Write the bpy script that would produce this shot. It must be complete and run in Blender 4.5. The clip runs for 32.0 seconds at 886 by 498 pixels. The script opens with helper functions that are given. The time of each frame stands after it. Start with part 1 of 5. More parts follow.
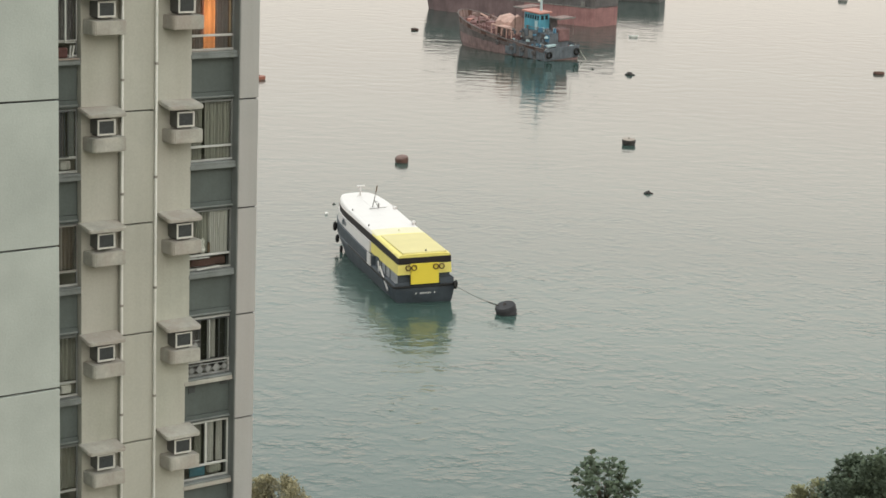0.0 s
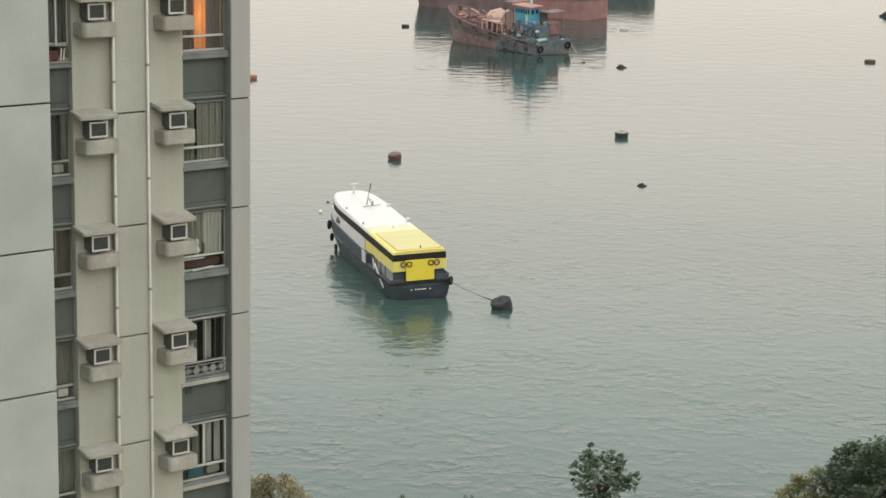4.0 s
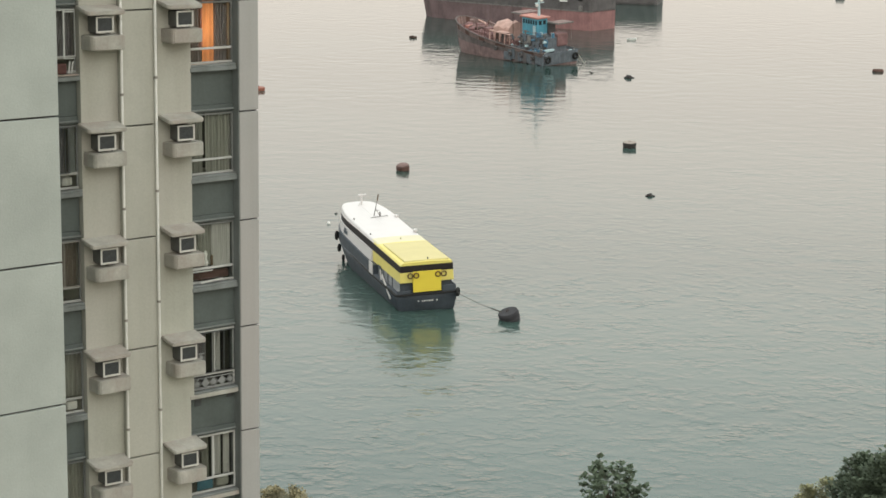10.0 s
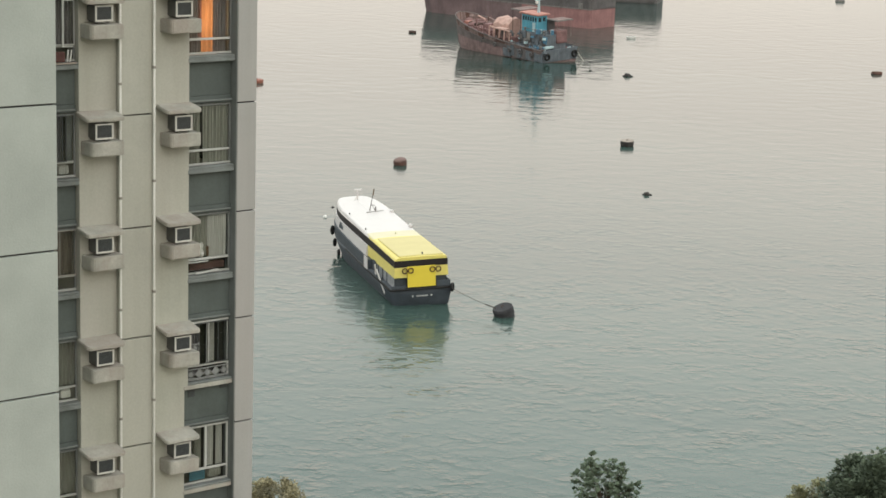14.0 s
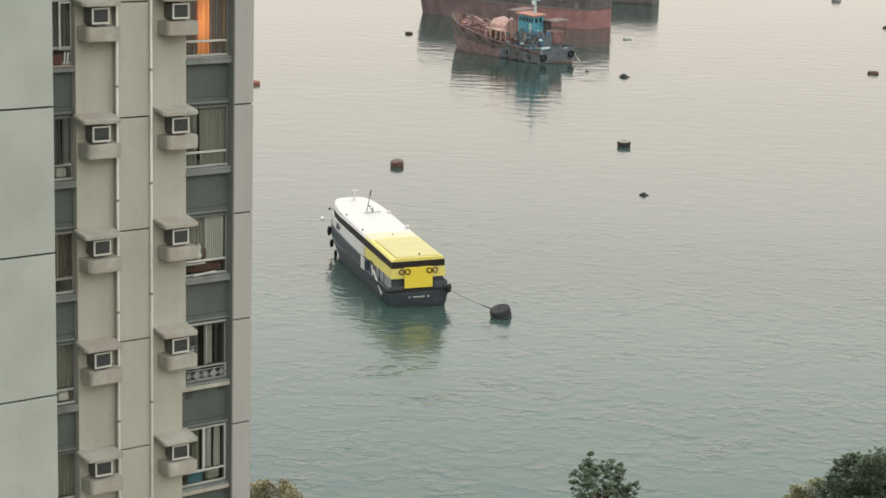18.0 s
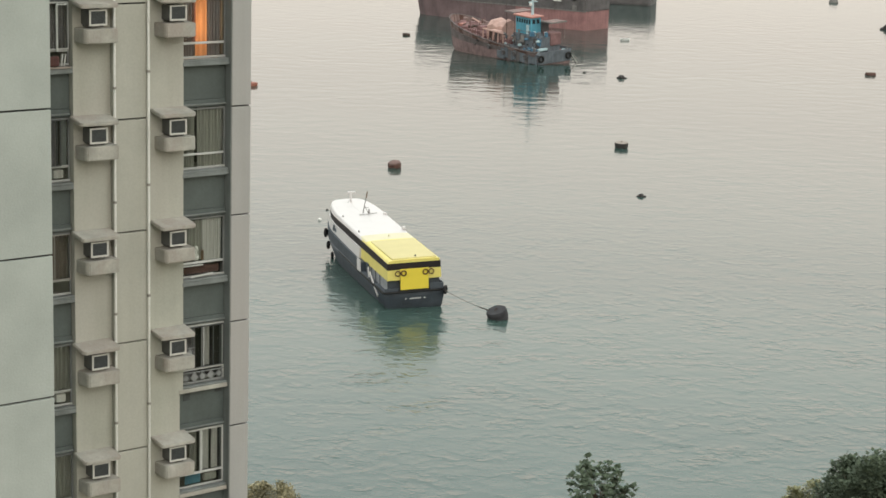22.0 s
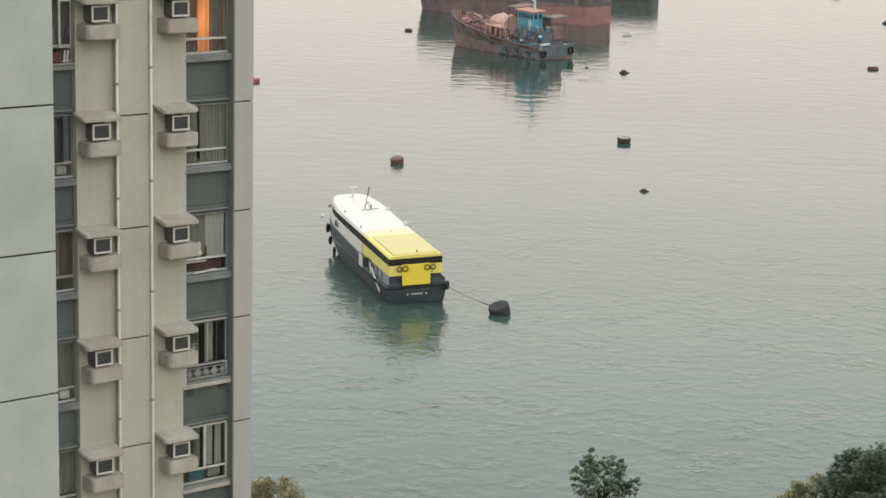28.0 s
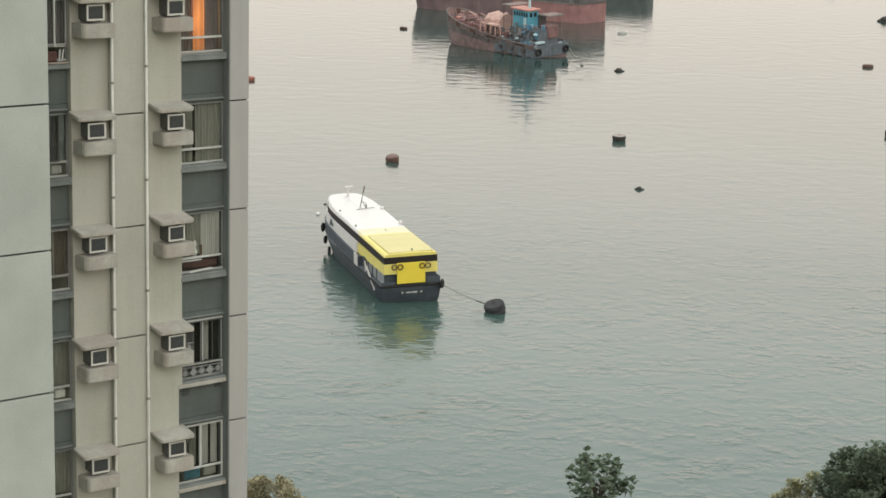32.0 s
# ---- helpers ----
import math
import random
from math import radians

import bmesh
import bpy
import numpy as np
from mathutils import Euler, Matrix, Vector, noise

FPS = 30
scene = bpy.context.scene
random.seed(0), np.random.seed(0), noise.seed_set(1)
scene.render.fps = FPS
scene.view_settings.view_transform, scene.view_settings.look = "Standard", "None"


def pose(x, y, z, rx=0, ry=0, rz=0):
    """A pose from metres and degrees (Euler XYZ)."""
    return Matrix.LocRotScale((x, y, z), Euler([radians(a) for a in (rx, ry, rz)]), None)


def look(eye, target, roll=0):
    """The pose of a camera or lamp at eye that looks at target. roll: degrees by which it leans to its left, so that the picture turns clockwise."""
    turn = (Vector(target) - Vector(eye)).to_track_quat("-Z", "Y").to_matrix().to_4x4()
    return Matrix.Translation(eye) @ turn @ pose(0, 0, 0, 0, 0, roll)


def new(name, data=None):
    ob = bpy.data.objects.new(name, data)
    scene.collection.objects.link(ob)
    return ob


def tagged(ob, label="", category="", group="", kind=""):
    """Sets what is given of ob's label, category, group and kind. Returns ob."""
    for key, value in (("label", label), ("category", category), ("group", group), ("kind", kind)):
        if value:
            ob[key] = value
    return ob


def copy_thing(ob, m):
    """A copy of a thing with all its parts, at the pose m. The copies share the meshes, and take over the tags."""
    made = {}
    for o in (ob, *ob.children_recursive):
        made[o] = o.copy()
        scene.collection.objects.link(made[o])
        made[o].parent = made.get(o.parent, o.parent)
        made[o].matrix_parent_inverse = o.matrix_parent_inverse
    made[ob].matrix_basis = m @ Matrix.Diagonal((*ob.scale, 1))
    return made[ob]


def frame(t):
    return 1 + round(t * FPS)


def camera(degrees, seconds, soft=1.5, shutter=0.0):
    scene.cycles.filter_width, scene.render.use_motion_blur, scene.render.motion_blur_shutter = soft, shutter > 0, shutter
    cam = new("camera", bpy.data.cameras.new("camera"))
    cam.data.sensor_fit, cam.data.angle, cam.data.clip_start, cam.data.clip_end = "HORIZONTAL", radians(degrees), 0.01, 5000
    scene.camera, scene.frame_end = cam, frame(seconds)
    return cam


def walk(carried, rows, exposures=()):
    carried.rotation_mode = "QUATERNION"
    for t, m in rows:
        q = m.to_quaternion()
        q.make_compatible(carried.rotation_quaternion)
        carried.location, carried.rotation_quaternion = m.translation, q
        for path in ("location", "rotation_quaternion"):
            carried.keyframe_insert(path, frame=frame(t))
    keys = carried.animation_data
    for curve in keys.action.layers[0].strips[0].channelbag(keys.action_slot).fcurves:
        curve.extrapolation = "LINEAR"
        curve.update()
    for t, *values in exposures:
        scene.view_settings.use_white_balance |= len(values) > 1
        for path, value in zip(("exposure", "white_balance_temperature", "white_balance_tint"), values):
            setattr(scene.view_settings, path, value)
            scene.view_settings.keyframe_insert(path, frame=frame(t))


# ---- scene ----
# ------------------------------------------------------------------ camera
PATH = [
    (0, 0.011, -0.011, 43.990, -12.1402, 0.0701, 2.1688),
    (0.5, 0.022, -0.020, 43.988, -12.1523, 0.0717, 1.9188),
    (1, 0.016, -0.005, 43.995, -12.1916, 0.0302, 1.6087),
    (1.5, 0.010, -0.008, 43.995, -12.1896, -0.0124, 1.5050),
    (2, 0.005, -0.022, 44.000, -12.2205, -0.0197, 1.4484),
    (2.5, 0.012, -0.000, 44.002, -12.2543, -0.0235, 1.3883),
    (3, 0.018, -0.009, 44.003, -12.2529, -0.0466, 1.3439),
    (3.5, 0.018, -0.018, 43.994, -12.2489, -0.0598, 1.2224),
    (5.5, 0.011, -0.013, 44.000, -12.2708, -0.1064, 1.0931),
    (6, 0.003, 0.015, 43.991, -12.2615, -0.0946, 1.1060),
    (6.5, 0.008, 0.001, 43.998, -12.2549, -0.0984, 1.1958),
    (7, 0.015, -0.000, 44.000, -12.2310, -0.0942, 1.3236),
    (7.5, 0.009, 0.010, 43.988, -12.2190, -0.1037, 1.3410),
    (8, 0.008, 0.019, 43.996, -12.2082, -0.1154, 1.4823),
    (8.5, 0.007, 0.003, 43.996, -12.1058, -0.0927, 1.6280),
    (9, 0.009, 0.005, 43.994, -12.0456, -0.0170, 1.2958),
    (9.5, 0.010, 0.012, 43.995, -11.9826, 0.1065, 0.8746),
    (10, 0.010, 0.008, 44.004, -11.9400, 0.1647, 0.8887),
    (10.5, 0.018, 0.006, 43.995, -11.9916, 0.1051, 0.9208),
    (11, 0.009, 0.003, 44.001, -12.0132, 0.0564, 1.2412),
    (11.5, 0.016, 0.002, 43.991, -11.9630, 0.0414, 1.6780),
    (12, 0.011, 0.034, 43.993, -12.0150, 0.0128, 1.8178),
    (12.5, 0.011, -0.003, 43.997, -12.0929, -0.0008, 1.7629),
    (13, -0.000, 0.000, 44.000, -12.1000, 0.0000, 1.8099),
    (13.5, 0.011, 0.001, 43.997, -12.0910, 0.0178, 1.8512),
    (14, 0.015, 0.011, 43.981, -12.0677, 0.0421, 1.8501),
    (14.5, 0.010, -0.012, 43.994, -12.0658, 0.0237, 1.8054),
    (16.5, 0.016, -0.021, 43.999, -12.0220, -0.0458, 1.7940),
    (17, 0.014, -0.010, 43.991, -12.0428, -0.0292, 1.7803),
    (17.5, 0.013, -0.014, 43.992, -12.0534, -0.0220, 1.7090),
    (18, 0.013, -0.021, 43.993, -12.0342, -0.0392, 1.6701),
    (18.5, 0.021, -0.003, 43.994, -12.0198, -0.0516, 1.7193),
    (19, 0.016, -0.011, 43.996, -11.9987, -0.0928, 1.7767),
    (19.5, 0.029, -0.022, 43.990, -11.9939, -0.1277, 1.7382),
    (20, 0.008, 0.019, 43.997, -12.0198, -0.1477, 1.8029),
    (20.5, 0.016, -0.005, 43.992, -12.0061, -0.1348, 1.7199),
    (21, 0.009, 0.006, 43.989, -11.9973, -0.1277, 1.7251),
    (21.5, 0.008, -0.000, 43.989, -11.9950, -0.1262, 1.7328),
    (22, 0.013, -0.021, 44.004, -11.9963, -0.1136, 1.6813),
    (22.5, 0.013, -0.006, 43.990, -12.0023, -0.0852, 1.3555),
    (23, 0.004, 0.003, 43.988, -12.0056, -0.0588, 1.0786),
    (23.5, 0.019, -0.030, 44.001, -11.9969, 0.0338, 1.0763),
    (24, 0.012, -0.010, 43.993, -12.0210, 0.0801, 1.2301),
    (24.5, 0.016, -0.013, 44.004, -12.0456, 0.0802, 1.3543),
    (25, 0.008, -0.016, 43.998, -12.0508, 0.0369, 1.4404),
    (25.5, 0.016, -0.005, 43.991, -12.0717, 0.0289, 1.4732),
    (27.5, 0.000, 0.017, 44.000, -12.1396, -0.0066, 1.5633),
    (28, 0.004, 0.001, 43.992, -12.1290, -0.0350, 1.5049),
    (28.5, -0.003, 0.016, 43.984, -12.1291, -0.0495, 1.4613),
    (29, 0.002, 0.001, 44.001, -12.1433, -0.0621, 1.5335),
    (29.5, 0.007, 0.016, 43.982, -12.1669, -0.0623, 1.5047),
    (30, 0.009, 0.012, 43.998, -12.2275, -0.0267, 1.4593),
    (30.5, 0.009, 0.029, 43.989, -12.2299, -0.0415, 1.4118),
    (31, 0.011, 0.015, 43.997, -12.1962, -0.1095, 1.4857),
    (31.5, 0.004, 0.006, 43.996, -12.1766, -0.1435, 1.4738),
    (32, -0.007, 0.020, 43.998, -12.1776, -0.1776, 1.4614),
]
cam = camera(25.24, 32.0, soft=1.6)
walk(cam, [(t, pose(x, y, z, 90 + p, 0, w) @ pose(0, 0, 0, 0, 0, r)) for t, x, y, z, p, w, r in PATH],
     exposures=[(0, 0.0), (32, 0.0)])

# ------------------------------------------------------------------ world and sun: hazy, overcast late afternoon
world = bpy.data.worlds.new("overcast_sky")
scene.world = world
world.use_nodes = True
wn, wl = world.node_tree.nodes, world.node_tree.links
wn.clear()
w_out = wn.new("ShaderNodeOutputWorld")
w_bg = wn.new("ShaderNodeBackground")
w_mix = wn.new("ShaderNodeMix")
w_mix.data_type = "RGBA"
w_sky = wn.new("ShaderNodeTexSky")
w_sky.sky_type = "NISHITA"
w_sky.sun_disc = False
w_sky.sun_elevation = radians(28)
w_sky.sun_rotation = radians(150)
w_sky.dust_density = 4.0
w_scale = wn.new("ShaderNodeVectorMath")
w_scale.operation = "SCALE"
w_scale.inputs["Scale"].default_value = 0.055
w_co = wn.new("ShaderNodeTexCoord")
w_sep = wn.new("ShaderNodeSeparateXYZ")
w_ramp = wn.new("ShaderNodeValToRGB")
# sky tone by height, set from the brightness the water should mirror
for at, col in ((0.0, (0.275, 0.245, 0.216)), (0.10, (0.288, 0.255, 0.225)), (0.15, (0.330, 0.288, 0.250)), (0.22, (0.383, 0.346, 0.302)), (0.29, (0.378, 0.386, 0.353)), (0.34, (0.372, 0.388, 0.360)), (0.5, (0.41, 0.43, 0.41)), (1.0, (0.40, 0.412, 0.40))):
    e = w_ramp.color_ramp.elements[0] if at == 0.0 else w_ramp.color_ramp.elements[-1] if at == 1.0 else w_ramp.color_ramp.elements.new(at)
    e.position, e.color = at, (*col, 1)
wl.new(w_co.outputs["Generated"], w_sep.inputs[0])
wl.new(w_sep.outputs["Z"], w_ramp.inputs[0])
wl.new(w_sky.outputs[0], w_scale.inputs[0])
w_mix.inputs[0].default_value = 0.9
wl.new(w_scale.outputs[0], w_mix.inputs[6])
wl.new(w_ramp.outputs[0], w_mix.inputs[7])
# sky turned up seaward: brightens the water's reflection while the facade stays dimmer
w_side = wn.new("ShaderNodeMapRange")
for key, val in (("From Min", -1), ("From Max", 1), ("To Min", 1.06), ("To Max", 1.45)):
    w_side.inputs[key].default_value = val
wl.new(w_sep.outputs["Y"], w_side.inputs[0])
w_seaward = wn.new("ShaderNodeVectorMath")
w_seaward.operation = "SCALE"
wl.new(w_mix.outputs[2], w_seaward.inputs[0])
wl.new(w_side.outputs[0], w_seaward.inputs["Scale"])
wl.new(w_seaward.outputs[0], w_bg.inputs[0])
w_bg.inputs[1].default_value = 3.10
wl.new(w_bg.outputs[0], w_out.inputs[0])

sun = new("sun", bpy.data.lights.new("sun", "SUN"))
sun.data.energy = 0.35
sun.data.angle = radians(25)
sun.data.color = (1.0, 0.95, 0.88)
sun.matrix_world = look((30, -60, 90), (0, 60, 20))


# ------------------------------------------------------------------ materials
def shader(name):
    m = bpy.data.materials.new(name)
    m.use_nodes = True
    nt = m.node_tree
    return m, nt, nt.nodes["Principled BSDF"]


def noise_node(nt, scale, detail=4.0, stretch=(1, 1, 1), rough=0.55):
    co = nt.nodes.new("ShaderNodeTexCoord")
    mp = nt.nodes.new("ShaderNodeMapping")
    mp.inputs["Scale"].default_value = stretch
    nz = nt.nodes.new("ShaderNodeTexNoise")
    nz.inputs["Scale"].default_value = scale
    nz.inputs["Detail"].default_value = detail
    nz.inputs["Roughness"].default_value = rough
    nt.links.new(co.outputs["Object"], mp.inputs[0])
    nt.links.new(mp.outputs[0], nz.inputs["Vector"])
    return nz


def ramp(nt, src, stops):
    r = nt.nodes.new("ShaderNodeValToRGB")
    while len(r.color_ramp.elements) < len(stops):
        r.color_ramp.elements.new(0.5)
    for e, (p, c) in zip(r.color_ramp.elements, stops):
        e.position, e.color = p, (*c, 1) if len(c) == 3 else c
    nt.links.new(src, r.inputs[0])
    return r


def mul(nt, a, b, mode="MULTIPLY", fac=1.0):
    m = nt.nodes.new("ShaderNodeMix")
    m.data_type, m.blend_type = "RGBA", mode
    m.inputs[0].default_value = fac
    nt.links.new(a, m.inputs[6])
    nt.links.new(b, m.inputs[7])
    return m.outputs[2]


def paint(name, col, rough=0.6, metal=0.0, vary=0.2, big=0.6, fine=14.0, bump=0.15, streak=0.0, dirt=(0.25, 0.22, 0.18), spec=0.4, patch=None):
    """A surface with blotches, fine grain, and where asked for, vertical streaks of dirt."""
    m, nt, b = shader(name)
    lo = tuple(c * (1 - vary) for c in col)
    hi = tuple(min(1, c * (1 + vary * 0.6)) for c in col)
    base = ramp(nt, noise_node(nt, big, 5).outputs[0], ((0.3, lo), (0.7, hi))).outputs[0]
    grain = noise_node(nt, fine, 3)
    g = ramp(nt, grain.outputs[0], ((0.3, (1 - vary * 0.5,) * 3), (0.65, (1, 1, 1)))).outputs[0]
    if patch:
        where = ramp(nt, noise_node(nt, patch[1], 4, (1, 1, 0.5), 0.6).outputs[0], ((0.42, (0, 0, 0)), (0.60, (1, 1, 1))))
        tinted = nt.nodes.new("ShaderNodeMix")
        tinted.data_type = "RGBA"
        nt.links.new(where.outputs[0], tinted.inputs[0])
        nt.links.new(base, tinted.inputs[6])
        tinted.inputs[7].default_value = (*patch[0], 1)
        base = tinted.outputs[2]
    base = mul(nt, base, g)
    if streak:
        s = noise_node(nt, 1.0, 3, (2.4, 2.4, 0.16), 0.6)
        d = ramp(nt, s.outputs[0], ((0.42, (1, 1, 1)), (0.75, dirt))).outputs[0]
        base = mul(nt, base, d, "MULTIPLY", streak)
    nt.links.new(base, b.inputs["Base Color"])
    b.inputs["Roughness"].default_value = rough
    b.inputs["Metallic"].default_value = metal
    b.inputs["Specular IOR Level"].default_value = spec
    if bump:
        bp = nt.nodes.new("ShaderNodeBump")
        bp.inputs["Strength"].default_value = bump
        bp.inputs["Distance"].default_value = 0.02
        nt.links.new(grain.outputs[0], bp.inputs["Height"])
        nt.links.new(bp.outputs[0], b.inputs["Normal"])
    return m


def water_material():
    m, nt, b = shader("sea_water")
    hue = noise_node(nt, 0.012, 3, (0.5, 1.4, 1))
    c = ramp(nt, hue.outputs[0], ((0.35, (0.030, 0.058, 0.051)), (0.65, (0.046, 0.080, 0.070))))
    # body colour darkens offshore, tuned to how dark the far reflections look
    dco = nt.nodes.new("ShaderNodeTexCoord")
    dsp = nt.nodes.new("ShaderNodeSeparateXYZ")
    deep = nt.nodes.new("ShaderNodeMapRange")
    for key, val in (("From Min", 60), ("From Max", 190), ("To Min", 0.0), ("To Max", 1.0)):
        deep.inputs[key].default_value = val
    nt.links.new(dco.outputs["Object"], dsp.inputs[0])
    nt.links.new(dsp.outputs["Y"], deep.inputs[0])
    depth = ramp(nt, deep.outputs[0], ((0.0, (1, 1, 1)), (1.0, (0.62, 0.74, 0.74))))
    nt.links.new(mul(nt, c.outputs[0], depth.outputs[0]), b.inputs["Base Color"])
    b.inputs["IOR"].default_value = 1.33
    # crests lean towards the shore: the pattern is warped by itself
    seed_wave = noise_node(nt, 0.80, 2.0, (0.95, 1.0, 1), 0.5)
    lean = nt.nodes.new("ShaderNodeMath")
    lean.operation = "MULTIPLY_ADD"
    lean.inputs[1].default_value = 0.8
    lean.inputs[2].default_value = -0.4
    nt.links.new(seed_wave.outputs[0], lean.inputs[0])
    shift = nt.nodes.new("ShaderNodeCombineXYZ")
    nt.links.new(lean.outputs[0], shift.inputs["Y"])
    wco = nt.nodes.new("ShaderNodeTexCoord")
    moved = nt.nodes.new("ShaderNodeVectorMath")
    nt.links.new(wco.outputs["Object"], moved.inputs[0])
    nt.links.new(shift.outputs[0], moved.inputs[1])
    long0 = noise_node(nt, 0.80, 2.0, (0.95, 1.0, 1), 0.5)
    nt.links.new(moved.outputs[0], long0.inputs["Vector"].links[0].from_node.inputs[0])
    long = ramp(nt, long0.outputs[0], ((0.36, (0, 0, 0)), (0.82, (1, 1, 1))))
    long.color_ramp.interpolation = "EASE"
    mid = noise_node(nt, 2.1, 2, (0.9, 1.0, 1), 0.5)
    swell = noise_node(nt, 0.30, 2, (0.8, 1.0, 1), 0.5)
    gust = noise_node(nt, 0.05, 5, (0.6, 1.0, 1), 0.65)
    # the wind dies away offshore, in the lee of the moored vessels
    co = nt.nodes.new("ShaderNodeTexCoord")
    sp = nt.nodes.new("ShaderNodeSeparateXYZ")
    lee = nt.nodes.new("ShaderNodeMapRange")
    lee.interpolation_type = "SMOOTHSTEP"
    for key, val in (("From Min", -60), ("From Max", 150), ("To Min", 1.0), ("To Max", 0.40)):
        lee.inputs[key].default_value = val
    nt.links.new(co.outputs["Object"], sp.inputs[0])
    nt.links.new(sp.outputs["Y"], lee.inputs[0])
    rough = nt.nodes.new("ShaderNodeMapRange")
    for key, val in (("From Min", 0.4), ("From Max", 1.0), ("To Min", 0.09), ("To Max", 0.16)):
        rough.inputs[key].default_value = val
    nt.links.new(lee.outputs[0], rough.inputs[0])
    nt.links.new(rough.outputs[0], b.inputs["Roughness"])
    g0 = ramp(nt, gust.outputs[0], ((0.38, (0.40,) * 3), (0.66, (1.0,) * 3)))
    g = nt.nodes.new("ShaderNodeMath")
    g.operation = "MULTIPLY"
    flaws = noise_node(nt, 0.32, 2, (0.6, 1.0, 1), 0.5)
    f0 = ramp(nt, flaws.outputs[0], ((0.40, (0.18,) * 3), (0.64, (1.0,) * 3)))
    nt.links.new(mul(nt, g0.outputs[0], f0.outputs[0]), g.inputs[0])
    calm = nt.nodes.new("ShaderNodeMath")
    calm.operation = "POWER"
    calm.inputs[1].default_value = 2.0
    nt.links.new(lee.outputs[0], calm.inputs[0])
    nt.links.new(calm.outputs[0], g.inputs[1])
    b1 = nt.nodes.new("ShaderNodeBump")
    b1.inputs["Distance"].default_value = 0.55
    heave = nt.nodes.new("ShaderNodeMapRange")
    for key, val in (("From Min", 0.4), ("From Max", 1.0), ("To Min", 0.26), ("To Max", 0.20)):
        heave.inputs[key].default_value = val
    nt.links.new(lee.outputs[0], heave.inputs[0])
    patchy = nt.nodes.new("ShaderNodeMath")
    patchy.operation = "MULTIPLY"
    nt.links.new(heave.outputs[0], patchy.inputs[0])
    nt.links.new(g0.outputs[0], patchy.inputs[1])
    nt.links.new(patchy.outputs[0], b1.inputs["Strength"])
    nt.links.new(swell.outputs[0], b1.inputs["Height"])
    b2 = nt.nodes.new("ShaderNodeBump")
    b2.inputs["Distance"].default_value = 0.30
    nt.links.new(long.outputs[0], b2.inputs["Height"])
    s2 = nt.nodes.new("ShaderNodeMath")
    s2.operation = "MULTIPLY"
    s2.inputs[1].default_value = 0.40
    nt.links.new(g.outputs[0], s2.inputs[0])
    nt.links.new(s2.outputs[0], b2.inputs["Strength"])
    nt.links.new(b1.outputs[0], b2.inputs["Normal"])
    b3 = nt.nodes.new("ShaderNodeBump")
    b3.inputs["Distance"].default_value = 0.09
    nt.links.new(mid.outputs[0], b3.inputs["Height"])
    s3 = nt.nodes.new("ShaderNodeMath")
    s3.operation = "MULTIPLY"
    s3.inputs[1].default_value = 0.25
    nt.links.new(g.outputs[0], s3.inputs[0])
    nt.links.new(s3.outputs[0], b3.inputs["Strength"])
    nt.links.new(b2.outputs[0], b3.inputs["Normal"])
    nt.links.new(b3.outputs[0], b.inputs["Normal"])
    return m


def glass_material(name, tint=(0.86, 0.88, 0.85)):
    m, nt, b = shader(name)
    b.inputs["Base Color"].default_value = (*tint, 1)
    b.inputs["Roughness"].default_value = 0.04
    b.inputs["Transmission Weight"].default_value = 1.0
    b.inputs["IOR"].default_value = 1.45
    return m


def cloth_material(name, col, sheer=0.3):
    m, nt, b = shader(name)
    n = noise_node(nt, 6.0, 3, (3, 3, 0.3))
    c = ramp(nt, n.outputs[0], ((0.3, tuple(v * 0.75 for v in col)), (0.7, col)))
    nt.links.new(c.outputs[0], b.inputs["Base Color"])
    b.inputs["Roughness"].default_value = 0.9
    tl = nt.nodes.new("ShaderNodeBsdfTranslucent")
    nt.links.new(c.outputs[0], tl.inputs[0])
    mx = nt.nodes.new("ShaderNodeMixShader")
    mx.inputs[0].default_value = sheer
    nt.links.new(b.outputs[0], mx.inputs[1])
    nt.links.new(tl.outputs[0], mx.inputs[2])
    nt.links.new(mx.outputs[0], nt.nodes["Material Output"].inputs[0])
    return m


def leaf_material(name, dark, light):
    m, nt, b = shader(name)
    geo = nt.nodes.new("ShaderNodeNewGeometry")
    c = ramp(nt, geo.outputs["Random Per Island"], ((0.0, dark), (0.6, light), (1.0, tuple(v * 1.25 for v in light))))
    n = noise_node(nt, 0.9, 3)
    v = ramp(nt, n.outputs[0], ((0.35, (0.7, 0.7, 0.7)), (0.65, (1.1, 1.1, 1.1))))
    nt.links.new(mul(nt, c.outputs[0], v.outputs[0]), b.inputs["Base Color"])
    b.inputs["Roughness"].default_value = 0.8
    b.inputs["Specular IOR Level"].default_value = 0.15
    return m


M_WATER = water_material()
M_WALL = paint("rendered_wall_grey_green", (0.44, 0.438, 0.388), 0.85, vary=0.14, big=0.7, fine=22, bump=0.2, streak=0.18, dirt=(0.62, 0.60, 0.54), patch=((0.455, 0.45, 0.395), 0.30))
M_WING = paint("mosaic_wall_pale_green", (0.415, 0.45, 0.42), 0.8, vary=0.12, big=0.8, fine=26, bump=0.25, streak=0.10, dirt=(0.7, 0.7, 0.66))
M_PILASTER = paint("rendered_pilaster_grey", (0.41, 0.415, 0.405), 0.85, vary=0.13, big=0.7, fine=22, bump=0.2, streak=0.25, dirt=(0.66, 0.62, 0.58), patch=((0.42, 0.408, 0.395), 0.22))
M_BAY = paint("stained_wall_beige", (0.45, 0.455, 0.395), 0.88, vary=0.14, big=0.7, fine=18, bump=0.2, streak=0.22, dirt=(0.58, 0.53, 0.47), patch=((0.452, 0.442, 0.393), 0.26))
